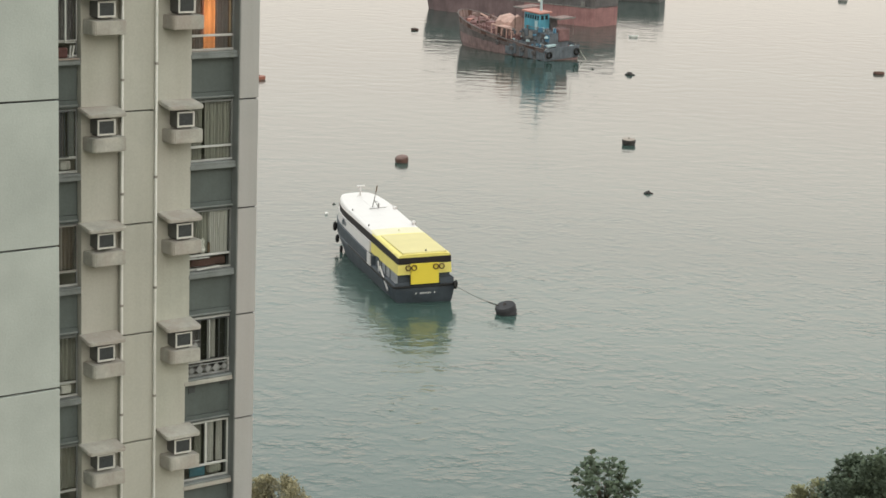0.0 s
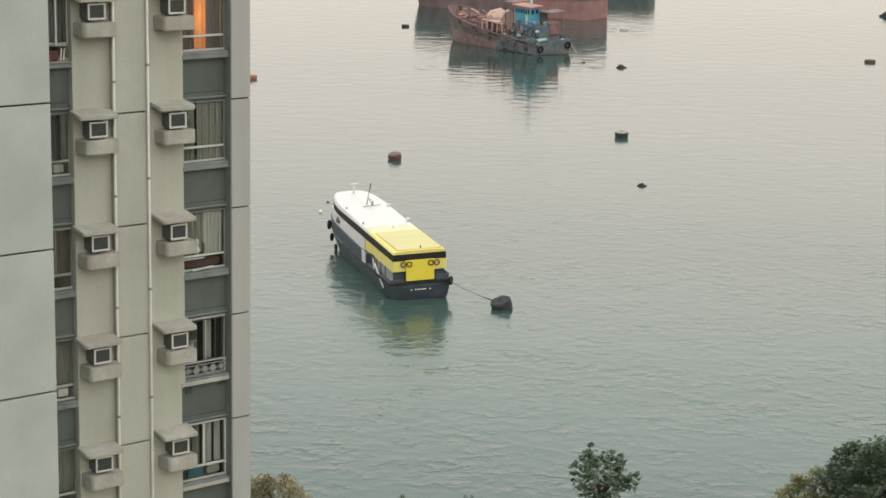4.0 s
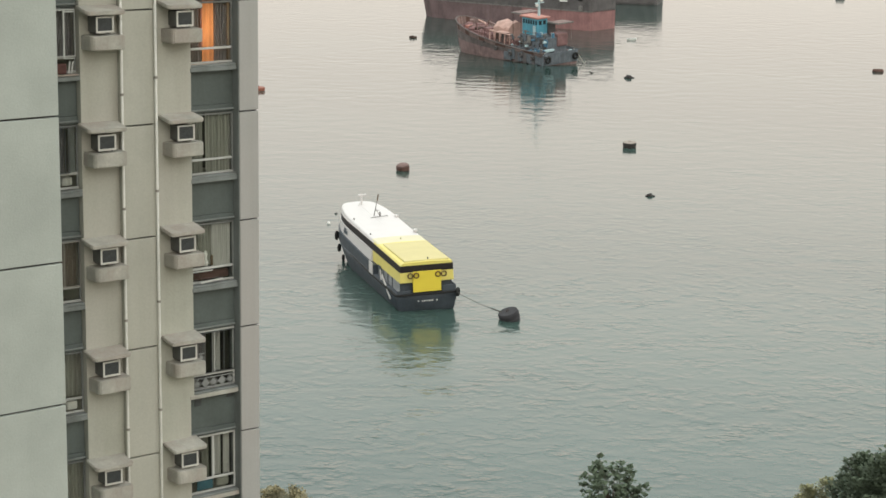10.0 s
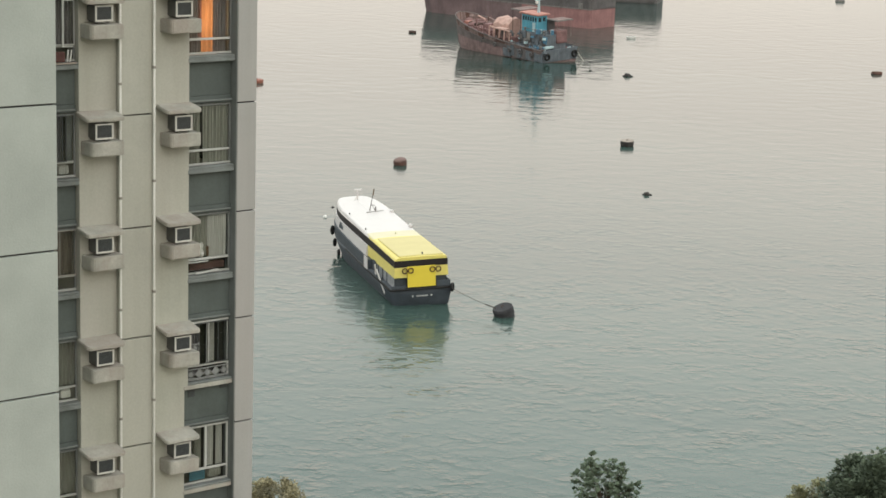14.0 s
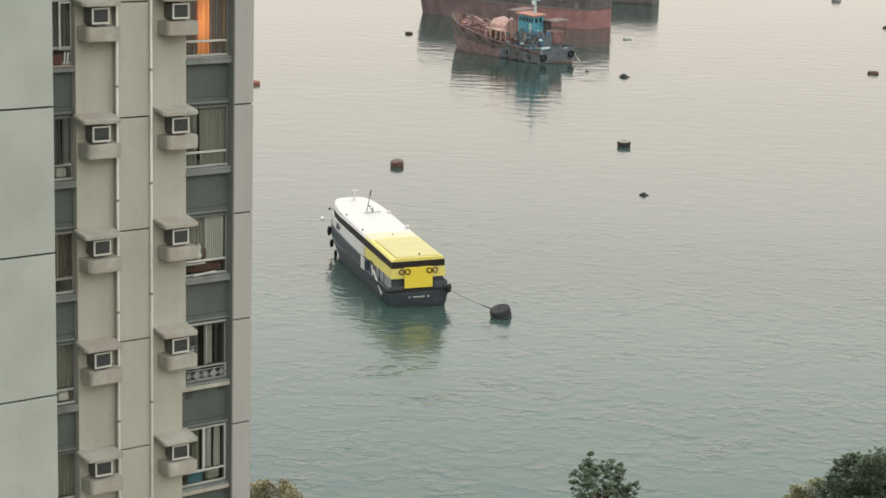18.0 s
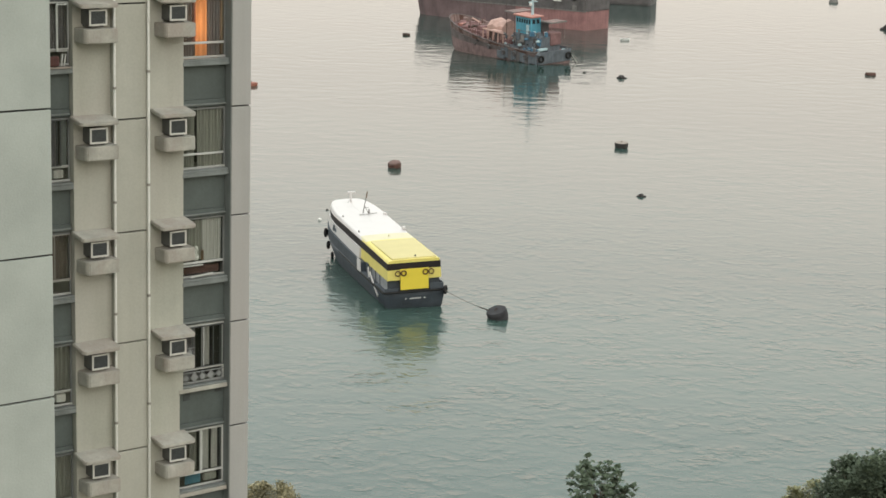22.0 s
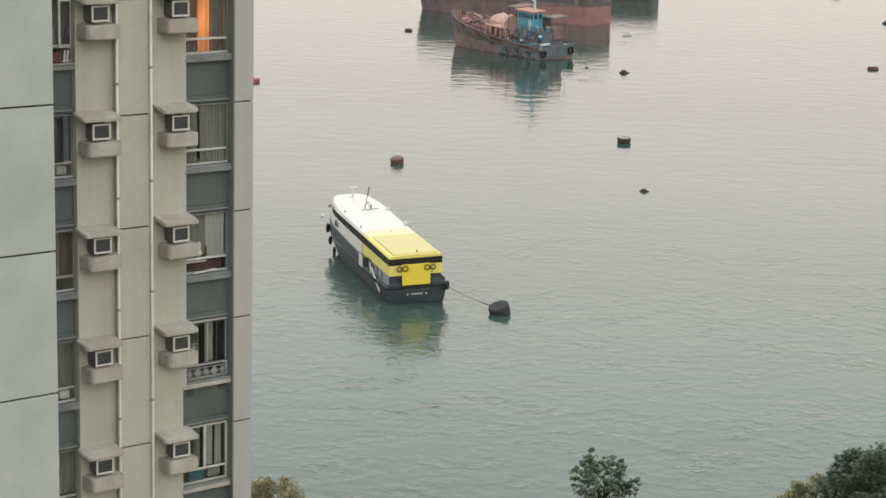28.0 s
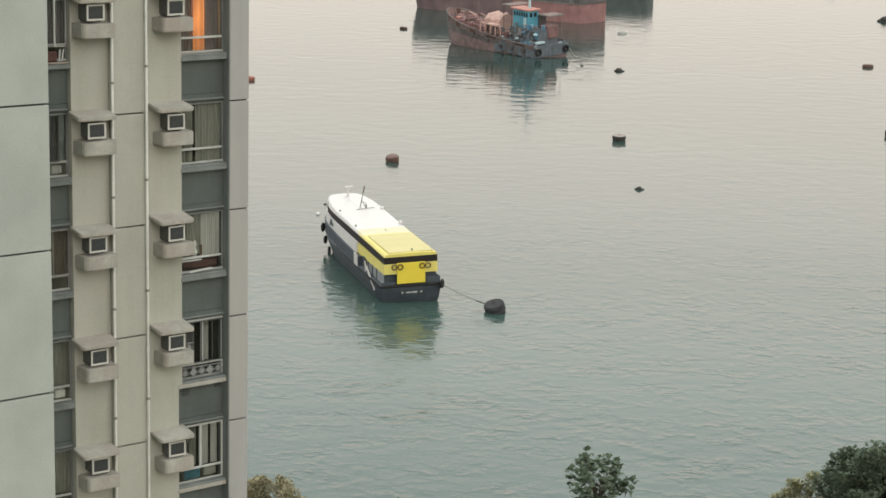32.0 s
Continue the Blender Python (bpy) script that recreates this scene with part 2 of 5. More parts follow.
M_CONCRETE = paint("weathered_concrete", (0.45, 0.44, 0.395), 0.9, vary=0.22, big=2.2, fine=20, bump=0.3, streak=0.22, dirt=(0.5, 0.45, 0.4), patch=((0.40, 0.365, 0.325), 1.1))
M_SPANDREL = paint("slate_green_panel", (0.106, 0.126, 0.121), 0.6, vary=0.2, big=0.9, fine=16, bump=0.15, streak=0.3, dirt=(0.6, 0.6, 0.55))
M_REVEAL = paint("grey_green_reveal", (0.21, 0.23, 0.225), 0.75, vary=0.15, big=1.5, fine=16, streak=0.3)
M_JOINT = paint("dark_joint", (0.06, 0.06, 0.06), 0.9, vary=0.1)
M_PIPE = paint("white_pvc_pipe", (0.74, 0.74, 0.70), 0.45, vary=0.10, big=2, streak=0.25, dirt=(0.6, 0.56, 0.5), bump=0.05)
M_CLAMP = paint("dull_clamp", (0.30, 0.28, 0.25), 0.6)
M_ALU = paint("white_window_frame", (0.53, 0.54, 0.52), 0.5, vary=0.12, big=3, bump=0.05)
M_ALU_MID = paint("light_grey_window_frame", (0.42, 0.43, 0.41), 0.5, vary=0.15, big=3, bump=0.05)
M_IRON_PALE = paint("pale_grey_ironwork", (0.26, 0.27, 0.265), 0.6, vary=0.25, big=3)
M_ALU_DULL = paint("dark_grey_aluminium", (0.19, 0.20, 0.195), 0.5, vary=0.15, big=3, bump=0.05)
M_ACFRAME = paint("cream_plastic", (0.60, 0.59, 0.55), 0.5, vary=0.08, big=3, bump=0.05)
M_ACBODY = paint("grey_metal_casing", (0.12, 0.12, 0.115), 0.6, vary=0.2, big=3)
M_ACGRILLE = paint("dark_condenser_fins", (0.065, 0.072, 0.074), 0.5, vary=0.2, big=8, fine=60, bump=0.4)
M_ROOM = paint("room_plaster", (0.35, 0.33, 0.30), 0.9)
M_GLASS = glass_material("window_glass")
M_CURT_GREY = cloth_material("grey_curtain", (0.45, 0.455, 0.405))
M_CURT_WHITE = cloth_material("pale_curtain", (0.78, 0.78, 0.75))
M_CURT_DARK = cloth_material("dark_curtain", (0.26, 0.245, 0.26), 0.15)
M_CURT_ORANGE = cloth_material("orange_curtain", (0.90, 0.50, 0.28), 0.65)
M_CURT_PINK = cloth_material("dull_pink_curtain", (0.62, 0.33, 0.27), 0.4)
M_CURT_BROWN = cloth_material("grey_brown_blind", (0.22, 0.185, 0.155), 0.15)
M_BROWN = paint("brown_wood", (0.16, 0.10, 0.06), 0.6, vary=0.25, big=3)
M_RED_CLOTH = paint("dull_red_cloth", (0.10, 0.048, 0.043), 0.9, vary=0.2, big=4)
M_BLUE = paint("teal_blue_board", (0.05, 0.16, 0.22), 0.6, vary=0.15)

M_WHITE_BOAT = paint("white_boat_paint", (0.61, 0.585, 0.575), 0.4, vary=0.04, big=0.8, fine=10, bump=0.04, spec=0.5)
M_YELLOW = paint("yellow_boat_paint", (0.72, 0.62, 0.17), 0.45, vary=0.05, big=0.8, fine=10, bump=0.04)
M_YELLOW_DEEP = paint("deep_yellow_panel", (0.74, 0.59, 0.06), 0.45, vary=0.05, big=0.8, fine=10, bump=0.04)
M_YELLOW_PALE = paint("sun_faded_yellow_roof", (0.57, 0.50, 0.225), 0.55, vary=0.05, big=0.7, fine=10, bump=0.05)
M_CREAM = paint("cream_roof_strip", (0.63, 0.585, 0.40), 0.5, vary=0.04)
# hull black is lifted and blued to take in haze
M_NAVY = paint("black_blue_hull", (0.060, 0.074, 0.090), 0.6, vary=0.25, big=1.0, fine=8, streak=0.3, dirt=(1.0, 0.9, 0.8))
M_BAND = paint("smoked_window_band", (0.024, 0.020, 0.020), 0.6, vary=0.2, big=1.5, bump=0.02, spec=0.2)
M_GREYSIDE = paint("grey_shutter", (0.30, 0.315, 0.33), 0.6, vary=0.25, big=2)
M_RUBBER = paint("black_rubber", (0.018, 0.018, 0.018), 0.8, vary=0.3, big=4)
M_BRONZE = paint("brown_ring", (0.10, 0.055, 0.02), 0.6, vary=0.2)
M_RUST = paint("rusty_steel", (0.085, 0.055, 0.045), 0.85, vary=0.45, big=1.6, fine=9, bump=0.5)
M_RUST_DARK = paint("dark_weedy_buoy", (0.048, 0.044, 0.042), 0.85, vary=0.4, big=1.8, fine=9, bump=0.5)
M_TAR = paint("tarred_buoy", (0.042, 0.042, 0.046), 0.85, vary=0.4, big=1.8, fine=9, bump=0.5)
M_RUST_RED = paint("rust_red_buoy", (0.125, 0.068, 0.055), 0.85, vary=0.4, big=1.4, fine=9, bump=0.5)
M_RUST_CAP = paint("paler_rust_cap", (0.22, 0.15, 0.135), 0.85, vary=0.4, big=2.5, fine=9, bump=0.5)
M_RUST_PALE = paint("pale_scraped_top", (0.36, 0.31, 0.27), 0.8, vary=0.3, big=2)
M_ORANGE = paint("orange_float", (0.30, 0.12, 0.085), 0.7, vary=0.2)
M_FOAM = paint("white_foam", (0.75, 0.75, 0.72), 0.7, vary=0.08)
M_ROPE = paint("grey_rope", (0.085, 0.08, 0.07), 0.9, vary=0.3, big=6)
M_ROPE_PALE = paint("pale_rope", (0.45, 0.43, 0.38), 0.9, vary=0.2)
# haze over the far vessels is put into most of these paints: paler, greyer
M_HULL_RED = paint("hazed_oxide_red_hull", (0.325, 0.17, 0.165), 0.75, vary=0.25, big=0.35, fine=3, streak=0.3, dirt=(0.45, 0.42, 0.4), bump=0.3)
M_HULL_RED_DARK = paint("darker_red_plating", (0.178, 0.125, 0.128), 0.8, vary=0.3, big=0.35, fine=3, streak=0.3, dirt=(0.5, 0.45, 0.45), bump=0.3)
M_WORN = paint("worn_grey_brown_bulwark", (0.26, 0.185, 0.17), 0.85, vary=0.4, big=0.9, fine=4, streak=0.5, dirt=(0.45, 0.4, 0.4), bump=0.4)
M_SOOTY = paint("sooty_brown_plating", (0.170, 0.145, 0.142), 0.85, vary=0.4, big=0.6, fine=4, streak=0.4, dirt=(0.6, 0.5, 0.45), bump=0.4)
M_WORK_RED = paint("hazed_brick_red_hull", (0.275, 0.192, 0.187), 0.8, vary=0.35, big=0.5, fine=3, streak=0.6, dirt=(0.42, 0.40, 0.40), bump=0.3)
M_HULL_BLACK = paint("hazed_black_hull", (0.125, 0.118, 0.12), 0.7, vary=0.35, big=0.5, fine=4, streak=0.4, dirt=(1.0, 0.85, 0.75))
M_DECK_RED = paint("red_oxide_deck", (0.235, 0.135, 0.132), 0.85, vary=0.35, big=0.7, fine=4, bump=0.4)
M_TAN = paint("hazed_tan_canvas", (0.54, 0.36, 0.31), 0.85, vary=0.2, big=0.9)
M_PINK = paint("faded_salmon_roof", (0.46, 0.22, 0.18), 0.75, vary=0.15, big=0.9)
M_TURQ = paint("turquoise_cabin_paint", (0.10, 0.34, 0.45), 0.6, vary=0.15, big=0.9, streak=0.3)
M_GREYBLUE = paint("dull_grey_blue_steel", (0.142, 0.165, 0.188), 0.75, vary=0.35, big=0.8, fine=4, streak=0.4)
M_DRUM = paint("dull_blue_drum_paint", (0.10, 0.24, 0.36), 0.6, vary=0.3, big=1.5, streak=0.3)
M_STEEL = paint("grey_deck_steel", (0.22, 0.21, 0.20), 0.75, vary=0.3, big=0.9, streak=0.4)
M_MAST = paint("pale_blue_mast_paint", (0.42, 0.55, 0.58), 0.55, vary=0.1)
M_DARKGLASS = paint("dark_cabin_glass", (0.02, 0.025, 0.03), 0.15, vary=0.2)
M_BARK = paint("grey_brown_bark", (0.12, 0.095, 0.07), 0.9, vary=0.3, big=3, bump=0.6)
M_LEAF = leaf_material("broad_green_leaves", (0.088, 0.115, 0.078), (0.108, 0.142, 0.094))
M_LEAF_DARK = leaf_material("dense_dark_leaves", (0.074, 0.096, 0.066), (0.092, 0.118, 0.078))
M_LEAF_YELLOW = leaf_material("yellowing_leaves", (0.21, 0.215, 0.12), (0.32, 0.315, 0.19))
M_LEAF_OLIVE = leaf_material("olive_leaves", (0.16, 0.155, 0.095), (0.31, 0.28, 0.175))
M_GRASS = paint("rough_grass_ground", (0.07, 0.075, 0.035), 0.95, vary=0.4, big=0.5, fine=6, bump=0.5)
M_STONE = paint("seawall_stone", (0.26, 0.25, 0.23), 0.9, vary=0.3, big=1.0, fine=6, bump=0.5)


# ------------------------------------------------------------------ mesh helpers
def box(bm, x0, x1, y0, y1, z0, z1, bevel=0.0, m=None):
    vs = bmesh.ops.create_cube(bm, size=1.0)["verts"]
    t = Matrix.Translation(((x0 + x1) / 2, (y0 + y1) / 2, (z0 + z1) / 2)) @ Matrix.Diagonal((x1 - x0, y1 - y0, z1 - z0, 1))
    bmesh.ops.transform(bm, matrix=(m @ t) if m else t, verts=vs)
    if bevel:
        es = list({e for v in vs for e in v.link_edges})
        bmesh.ops.bevel(bm, geom=es, offset=bevel, segments=2, affect="EDGES", profile=0.6)
    return bm


def boxed(*a, **k):
    return box(bmesh.new(), *a, **k)


def tube(bm, pts, r, seg=8, cap=True):
    """A round bar along a line of points; r is one radius or one for each point."""
    rs = r if isinstance(r, (list, tuple)) else [r] * len(pts)
    rings = []
    for i, p in enumerate(pts):
        p = Vector(p)
        a = Vector(pts[max(i - 1, 0)])
        b = Vector(pts[min(i + 1, len(pts) - 1)])
        q = (b - a).to_track_quat("Z", "Y")
        rings.append([bm.verts.new(p + q @ Vector((rs[i] * math.cos(2 * math.pi * k / seg), rs[i] * math.sin(2 * math.pi * k / seg), 0))) for k in range(seg)])
    for a, b in zip(rings, rings[1:]):
        for k in range(seg):
            bm.faces.new((a[k], a[(k + 1) % seg], b[(k + 1) % seg], b[k]))
    if cap:
        bm.faces.new(rings[0][::-1])
        bm.faces.new(rings[-1])
    return bm


def lathe(bm, prof, seg=24, m=None):
    """A turned body from (radius, height) pairs about z."""
    made = []
    rings = []
    for r, z in prof:
        rings.append([bm.verts.new((r * math.cos(2 * math.pi * k / seg), r * math.sin(2 * math.pi * k / seg), z)) for k in range(seg)])
        made += rings[-1]
    for a, b in zip(rings, rings[1:]):
        for k in range(seg):
            bm.faces.new((a[k], a[(k + 1) % seg], b[(k + 1) % seg], b[k]))
    bm.faces.new(rings[0][::-1])
    bm.faces.new(rings[-1])
    if m:
        bmesh.ops.transform(bm, matrix=m, verts=made)
    return bm


def torus(bm, R, r, m, seg=20, sub=8):
    grid = []
    for i in range(seg):
        a = 2 * math.pi * i / seg
        grid.append([bm.verts.new(m @ Vector(((R + r * math.cos(2 * math.pi * j / sub)) * math.cos(a), (R + r * math.cos(2 * math.pi * j / sub)) * math.sin(a), r * math.sin(2 * math.pi * j / sub)))) for j in range(sub)])
    for i in range(seg):
        for j in range(sub):
            bm.faces.new((grid[i][j], grid[(i + 1) % seg][j], grid[(i + 1) % seg][(j + 1) % sub], grid[i][(j + 1) % sub]))
    return bm


def loft(bm, rings, closed=True, cap=True):
    """Joins rings of points (each a list of the same length) into a skin."""
    vr = [[bm.verts.new(p) for p in ring] for ring in rings]
    n = len(vr[0])
    for a, b in zip(vr, vr[1:]):
        for k in range(n if closed else n - 1):
            bm.faces.new((a[k], a[(k + 1) % n], b[(k + 1) % n], b[k]))
    if cap and closed:
        bm.faces.new(vr[0][::-1])
        bm.faces.new(vr[-1])
    return bm


def finish(bm, name, material, smooth=False):
    bmesh.ops.recalc_face_normals(bm, faces=bm.faces)
    me = bpy.data.meshes.new(name)
    bm.to_mesh(me)
    bm.free()
    me.materials.append(material)
    if smooth:
        for p in me.polygons:
            p.use_smooth = True
    return me


def part(name, bm, material, parent, label="", smooth=False):
    ob = new(name, finish(bm, name, material, smooth))
    ob.parent = parent
    if label:
        ob["label"] = label
    return ob


def thing(name, m, label, category, group="", kind=""):
    ob = new(name)
    ob.matrix_world = m
    ob.empty_display_size = 0.3
    return tagged(ob, label, category, group, kind)


def solid(name, bm, material, m, label, category, group="", kind="", smooth=False):
    ob = new(name, finish(bm, name, material, smooth))
    ob.matrix_world = m
    return tagged(ob, label, category, group, kind)


# ------------------------------------------------------------------ sea and land
def make_sea():
    bm = bmesh.new()
    R = 4200
    vs = [bm.verts.new((R * math.cos(2 * math.pi * k / 64), R * math.sin(2 * math.pi * k / 64), 0)) for k in range(64)]
    bm.faces.new(vs)
    return solid("water", bm, M_WATER, pose(0, 200, 0), "grey-green harbour water with small wind ripples", "water", kind="structure")


sea = make_sea()


def make_land():
    bm = bmesh.new()
    xs = [-3000, -1200, -500, -260] + [-160 + 8 * i for i in range(41)] + [260, 500, 1200, 3000]
    ys = [-3000, -1200, -500, -260] + [-140 + 8 * i for i in range(32)] + [116.5]
    grid = []
    for y in ys:
        row = []
        for x in xs:
            f = min(1.0, max(0.0, (116.5 - y) / 110))
            row.append(bm.verts.new((x, y, 1.7 + 3.5 * f + (0.5 * noise.noise(Vector((x * 0.06, y * 0.06, 0))) if y < 110 else 0))))
        grid.append(row)
    for a, b in zip(grid, grid[1:]):
        for k in range(len(xs) - 1):
            bm.faces.new((a[k], a[k + 1], b[k + 1], b[k]))
    solid("ground", bm, M_GRASS, pose(0, 0, 0), "rough grassy shore land below the tower blocks", "ground", kind="structure", smooth=True)
    solid("sea_wall", boxed(-3000, 3000, 116.5, 117.6, -3, 1.9, 0.08), M_STONE, pose(0, 0, 0), "grey stone sea wall along the shore", "sea wall", kind="structure")


make_land()

# ------------------------------------------------------------------ the apartment block
TURN = 38.5
FLOOR = 2.75
tower = thing("apartment_building", pose(-4.786, 48.967, 0, 0, 0, TURN), "grey-green concrete tower block with slate panels under its windows", "building")
BASE, TOP = 3.0, 62.0


def panels(x0, x1, y0, y1, joint, material, name):
    """Storey-high wall panels with open joints; joint is the height of one joint."""
    k = math.floor((BASE - joint) / FLOOR)
    z = joint + k * FLOOR
    while z < TOP:
        lo, hi = max(z, BASE) + 0.019, min(z + FLOOR, TOP) - 0.019
        if hi - lo > 0.2:
            part(name, boxed(x0, x1, y0, y1, lo, hi, 0.012), material, tower)
        z += FLOOR


def make_tower():
    # mass behind the facade, kept clear of the rooms behind the windows
    part("core", boxed(-16.0, -0.03, 2.2, 12.0, BASE, TOP), M_WALL, tower)
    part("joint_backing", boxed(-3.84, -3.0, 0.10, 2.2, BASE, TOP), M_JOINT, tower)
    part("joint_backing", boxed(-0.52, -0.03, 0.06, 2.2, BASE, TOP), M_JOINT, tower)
    panels(-0.55, 0.0, -0.0, 0.16, 37.12, M_PILASTER, "wall_panel")
    panels(-0.03, 0.0, 0.165, 12.0, 37.12, M_PILASTER, "wall_panel")
    panels(-3.87, -2.96, -0.02, 0.12, 37.00, M_WALL, "wall_panel")
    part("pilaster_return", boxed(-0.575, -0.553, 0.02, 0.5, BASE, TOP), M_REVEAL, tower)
    # bays that carry the air conditioners
    part("bay_wall", boxed(-4.87, -3.88, 0.10, 2.2, BASE, TOP), M_BAY, tower)
    part("bay_wall", boxed(-2.95, -1.88, 0.10, 2.2, 29.95, TOP), M_BAY, tower)
    part("bay_wall", boxed(-2.95, -1.98, 0.10, 2.2, BASE, 29.95), M_BAY, tower)
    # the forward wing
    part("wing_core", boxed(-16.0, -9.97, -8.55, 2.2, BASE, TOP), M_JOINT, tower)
    panels(-16.0, -9.93, -8.62, -8.5, 38.76, M_WING, "wall_panel")
    panels(-9.955, -9.93, -8.495, 2.2, 38.76, M_WING, "wall_panel")
    part("link_wall", boxed(-9.9, -6.4, 0.25, 2.2, BASE, TOP), M_WALL, tower)


make_tower()


def make_drainpipe(x, name):
    p = part(name, tube(bmesh.new(), [(x, -0.075, BASE), (x, -0.075, TOP)], 0.034, 12), M_PIPE, tower, "white plastic drainpipe", True)
    for k in range(-4, 3):
        z = 35.0 + k * FLOOR + (0.35 if x > -3 else 0.0)
        part("pipe_clamp", tube(bmesh.new(), [(x, -0.075, z), (x, -0.075, z + 0.06)], 0.050, 12), M_CLAMP, p)
        part("pipe_collar", tube(bmesh.new(), [(x, -0.075, z + 1.2), (x, -0.075, z + 1.34)], 0.039, 12), M_PIPE, p)


make_drainpipe(-3.875, "drainpipe")
make_drainpipe(-2.955, "drainpipe")


def slab(x0, x1, y0, y1, z0, z1, seed, c=0.10, splay=0.03, rise=0.0):
    """A chamfered concrete slab with uneven edges."""
    rnd = random.Random(seed)
    bm = bmesh.new()
    ring = [(x0, y1), (x0 + 0.01, y0 + 0.07), (x0 + splay + rnd.uniform(0.02, 0.06), y0 + rnd.uniform(-0.01, 0.02)), (x1 - c * 0.9, y0), (x1, y0 + c), (x1, y1)]
    lo = [(x, y, z0 + rise * (y - y0) / (y1 - y0) + rnd.uniform(-0.008, 0.008)) for x, y in ring]
    hi = [(x, y, z1 + rise * (y - y0) / (y1 - y0) + rnd.uniform(-0.010, 0.010)) for x, y in ring]
    loft(bm, [lo, hi])
    bmesh.ops.bevel(bm, geom=list(bm.edges), offset=0.018, segments=2, affect="EDGES")
    return bm


def make_hood(x0, x1, z, seed):
    """The concrete hood and ledge round one air conditioner."""
    part("ac_hood", slab(x0 + 0.03, x1, -0.44, 0.13, z + 0.345, z + 0.44, seed, 0.06, rise=0.11), M_CONCRETE, tower, "stained concrete hood")
    part("ac_ledge", slab(x0 + 0.15, x1 - 0.02, -0.43, 0.13, z - 0.47, z - 0.135, seed + 7, 0.035, 0.02), M_CONCRETE, tower, "stained concrete ledge")


def make_aircon():
    ac = thing("air_conditioner", pose(0, 0, 0), "boxy window air conditioner with a cream frame on a concrete ledge", "air conditioner", "air conditioners on the facade")
    part("casing", boxed(-0.215, 0.215, -0.02, 0.60, -0.19, 0.165, 0.012), M_ACBODY, ac)
    bm = bmesh.new()
    for a in ((-0.235, 0.235, -0.05, -0.02, 0.14, 0.178), (-0.235, 0.235, -0.05, -0.02, -0.20, -0.155), (-0.235, -0.19, -0.05, -0.02, -0.155, 0.14), (0.19, 0.235, -0.05, -0.02, -0.155, 0.14)):
        box(bm, *a, bevel=0.008)
    part("front_frame", bm, M_ACFRAME, ac, "cream plastic frame")
    bm = bmesh.new()
    box(bm, -0.19, 0.19, -0.028, -0.021, -0.155, 0.14)
    for k in range(8):
        z = -0.14 + k * 0.035
        box(bm, -0.19, 0.19, -0.040, -0.026, z, z + 0.010)
    part("grille", bm, M_ACGRILLE, ac, "dark slotted grille")
    part("foot", boxed(-0.17, -0.13, 0.0, 0.5, -0.23, -0.19), M_ACBODY, ac)
    part("foot", boxed(0.13, 0.17, 0.0, 0.5, -0.23, -0.19), M_ACBODY, ac)
    return ac


AC_Z = 36.665
tw = tower.matrix_world
first = make_aircon()
spots = []
for k in range(-3, 2):
    spots.append((-2.235, AC_Z + k * FLOOR, 0.0 + 2.0 * ((k * 7) % 3 - 1)))
    spots.append((-4.385, AC_Z - 0.06 + k * FLOOR + 0.02 * (k % 2), -2.0 + 1.5 * ((k * 5) % 3)))
for i, (x, z, r) in enumerate(spots):
    m = tw @ pose(x - 0.04, -0.28, z + 0.115, 0, 0, r)
    if i == 0:
        first.matrix_world = m
    else:
        copy_thing(first, m)
for k in range(-3, 3):
    make_hood(-2.84, -1.82, AC_Z + k * FLOOR, 10 + k)
    make_hood(-4.98, -3.92, AC_Z - 0.06 + k * FLOOR, 40 + k)


def curtain(x0, x1, y, z0, z1, material, label, waves=7, depth=0.035, seed=0):
    rnd = random.Random(seed)
    n = 60
    ph = rnd.uniform(0, 6)
    rows = []
    for z, w in ((z1, 1.0), ((z0 + z1) / 2, 1.0), (z0, 0.97)):
        ring = []
        for i in range(n + 1):
            f = i / n
            ring.append((x0 + (x1 - x0) * (0.5 + (f - 0.5) * w), y + depth * math.sin(f * waves * 6.28 + ph) + depth * 0.5 * math.sin(f * waves * 2.7 + z), z))
        rows.append(ring)
    bm = bmesh.new()
    loft(bm, rows, closed=False)
    return solid("curtain", bm, material, tw, label, "curtain", "curtains in the windows", smooth=True)


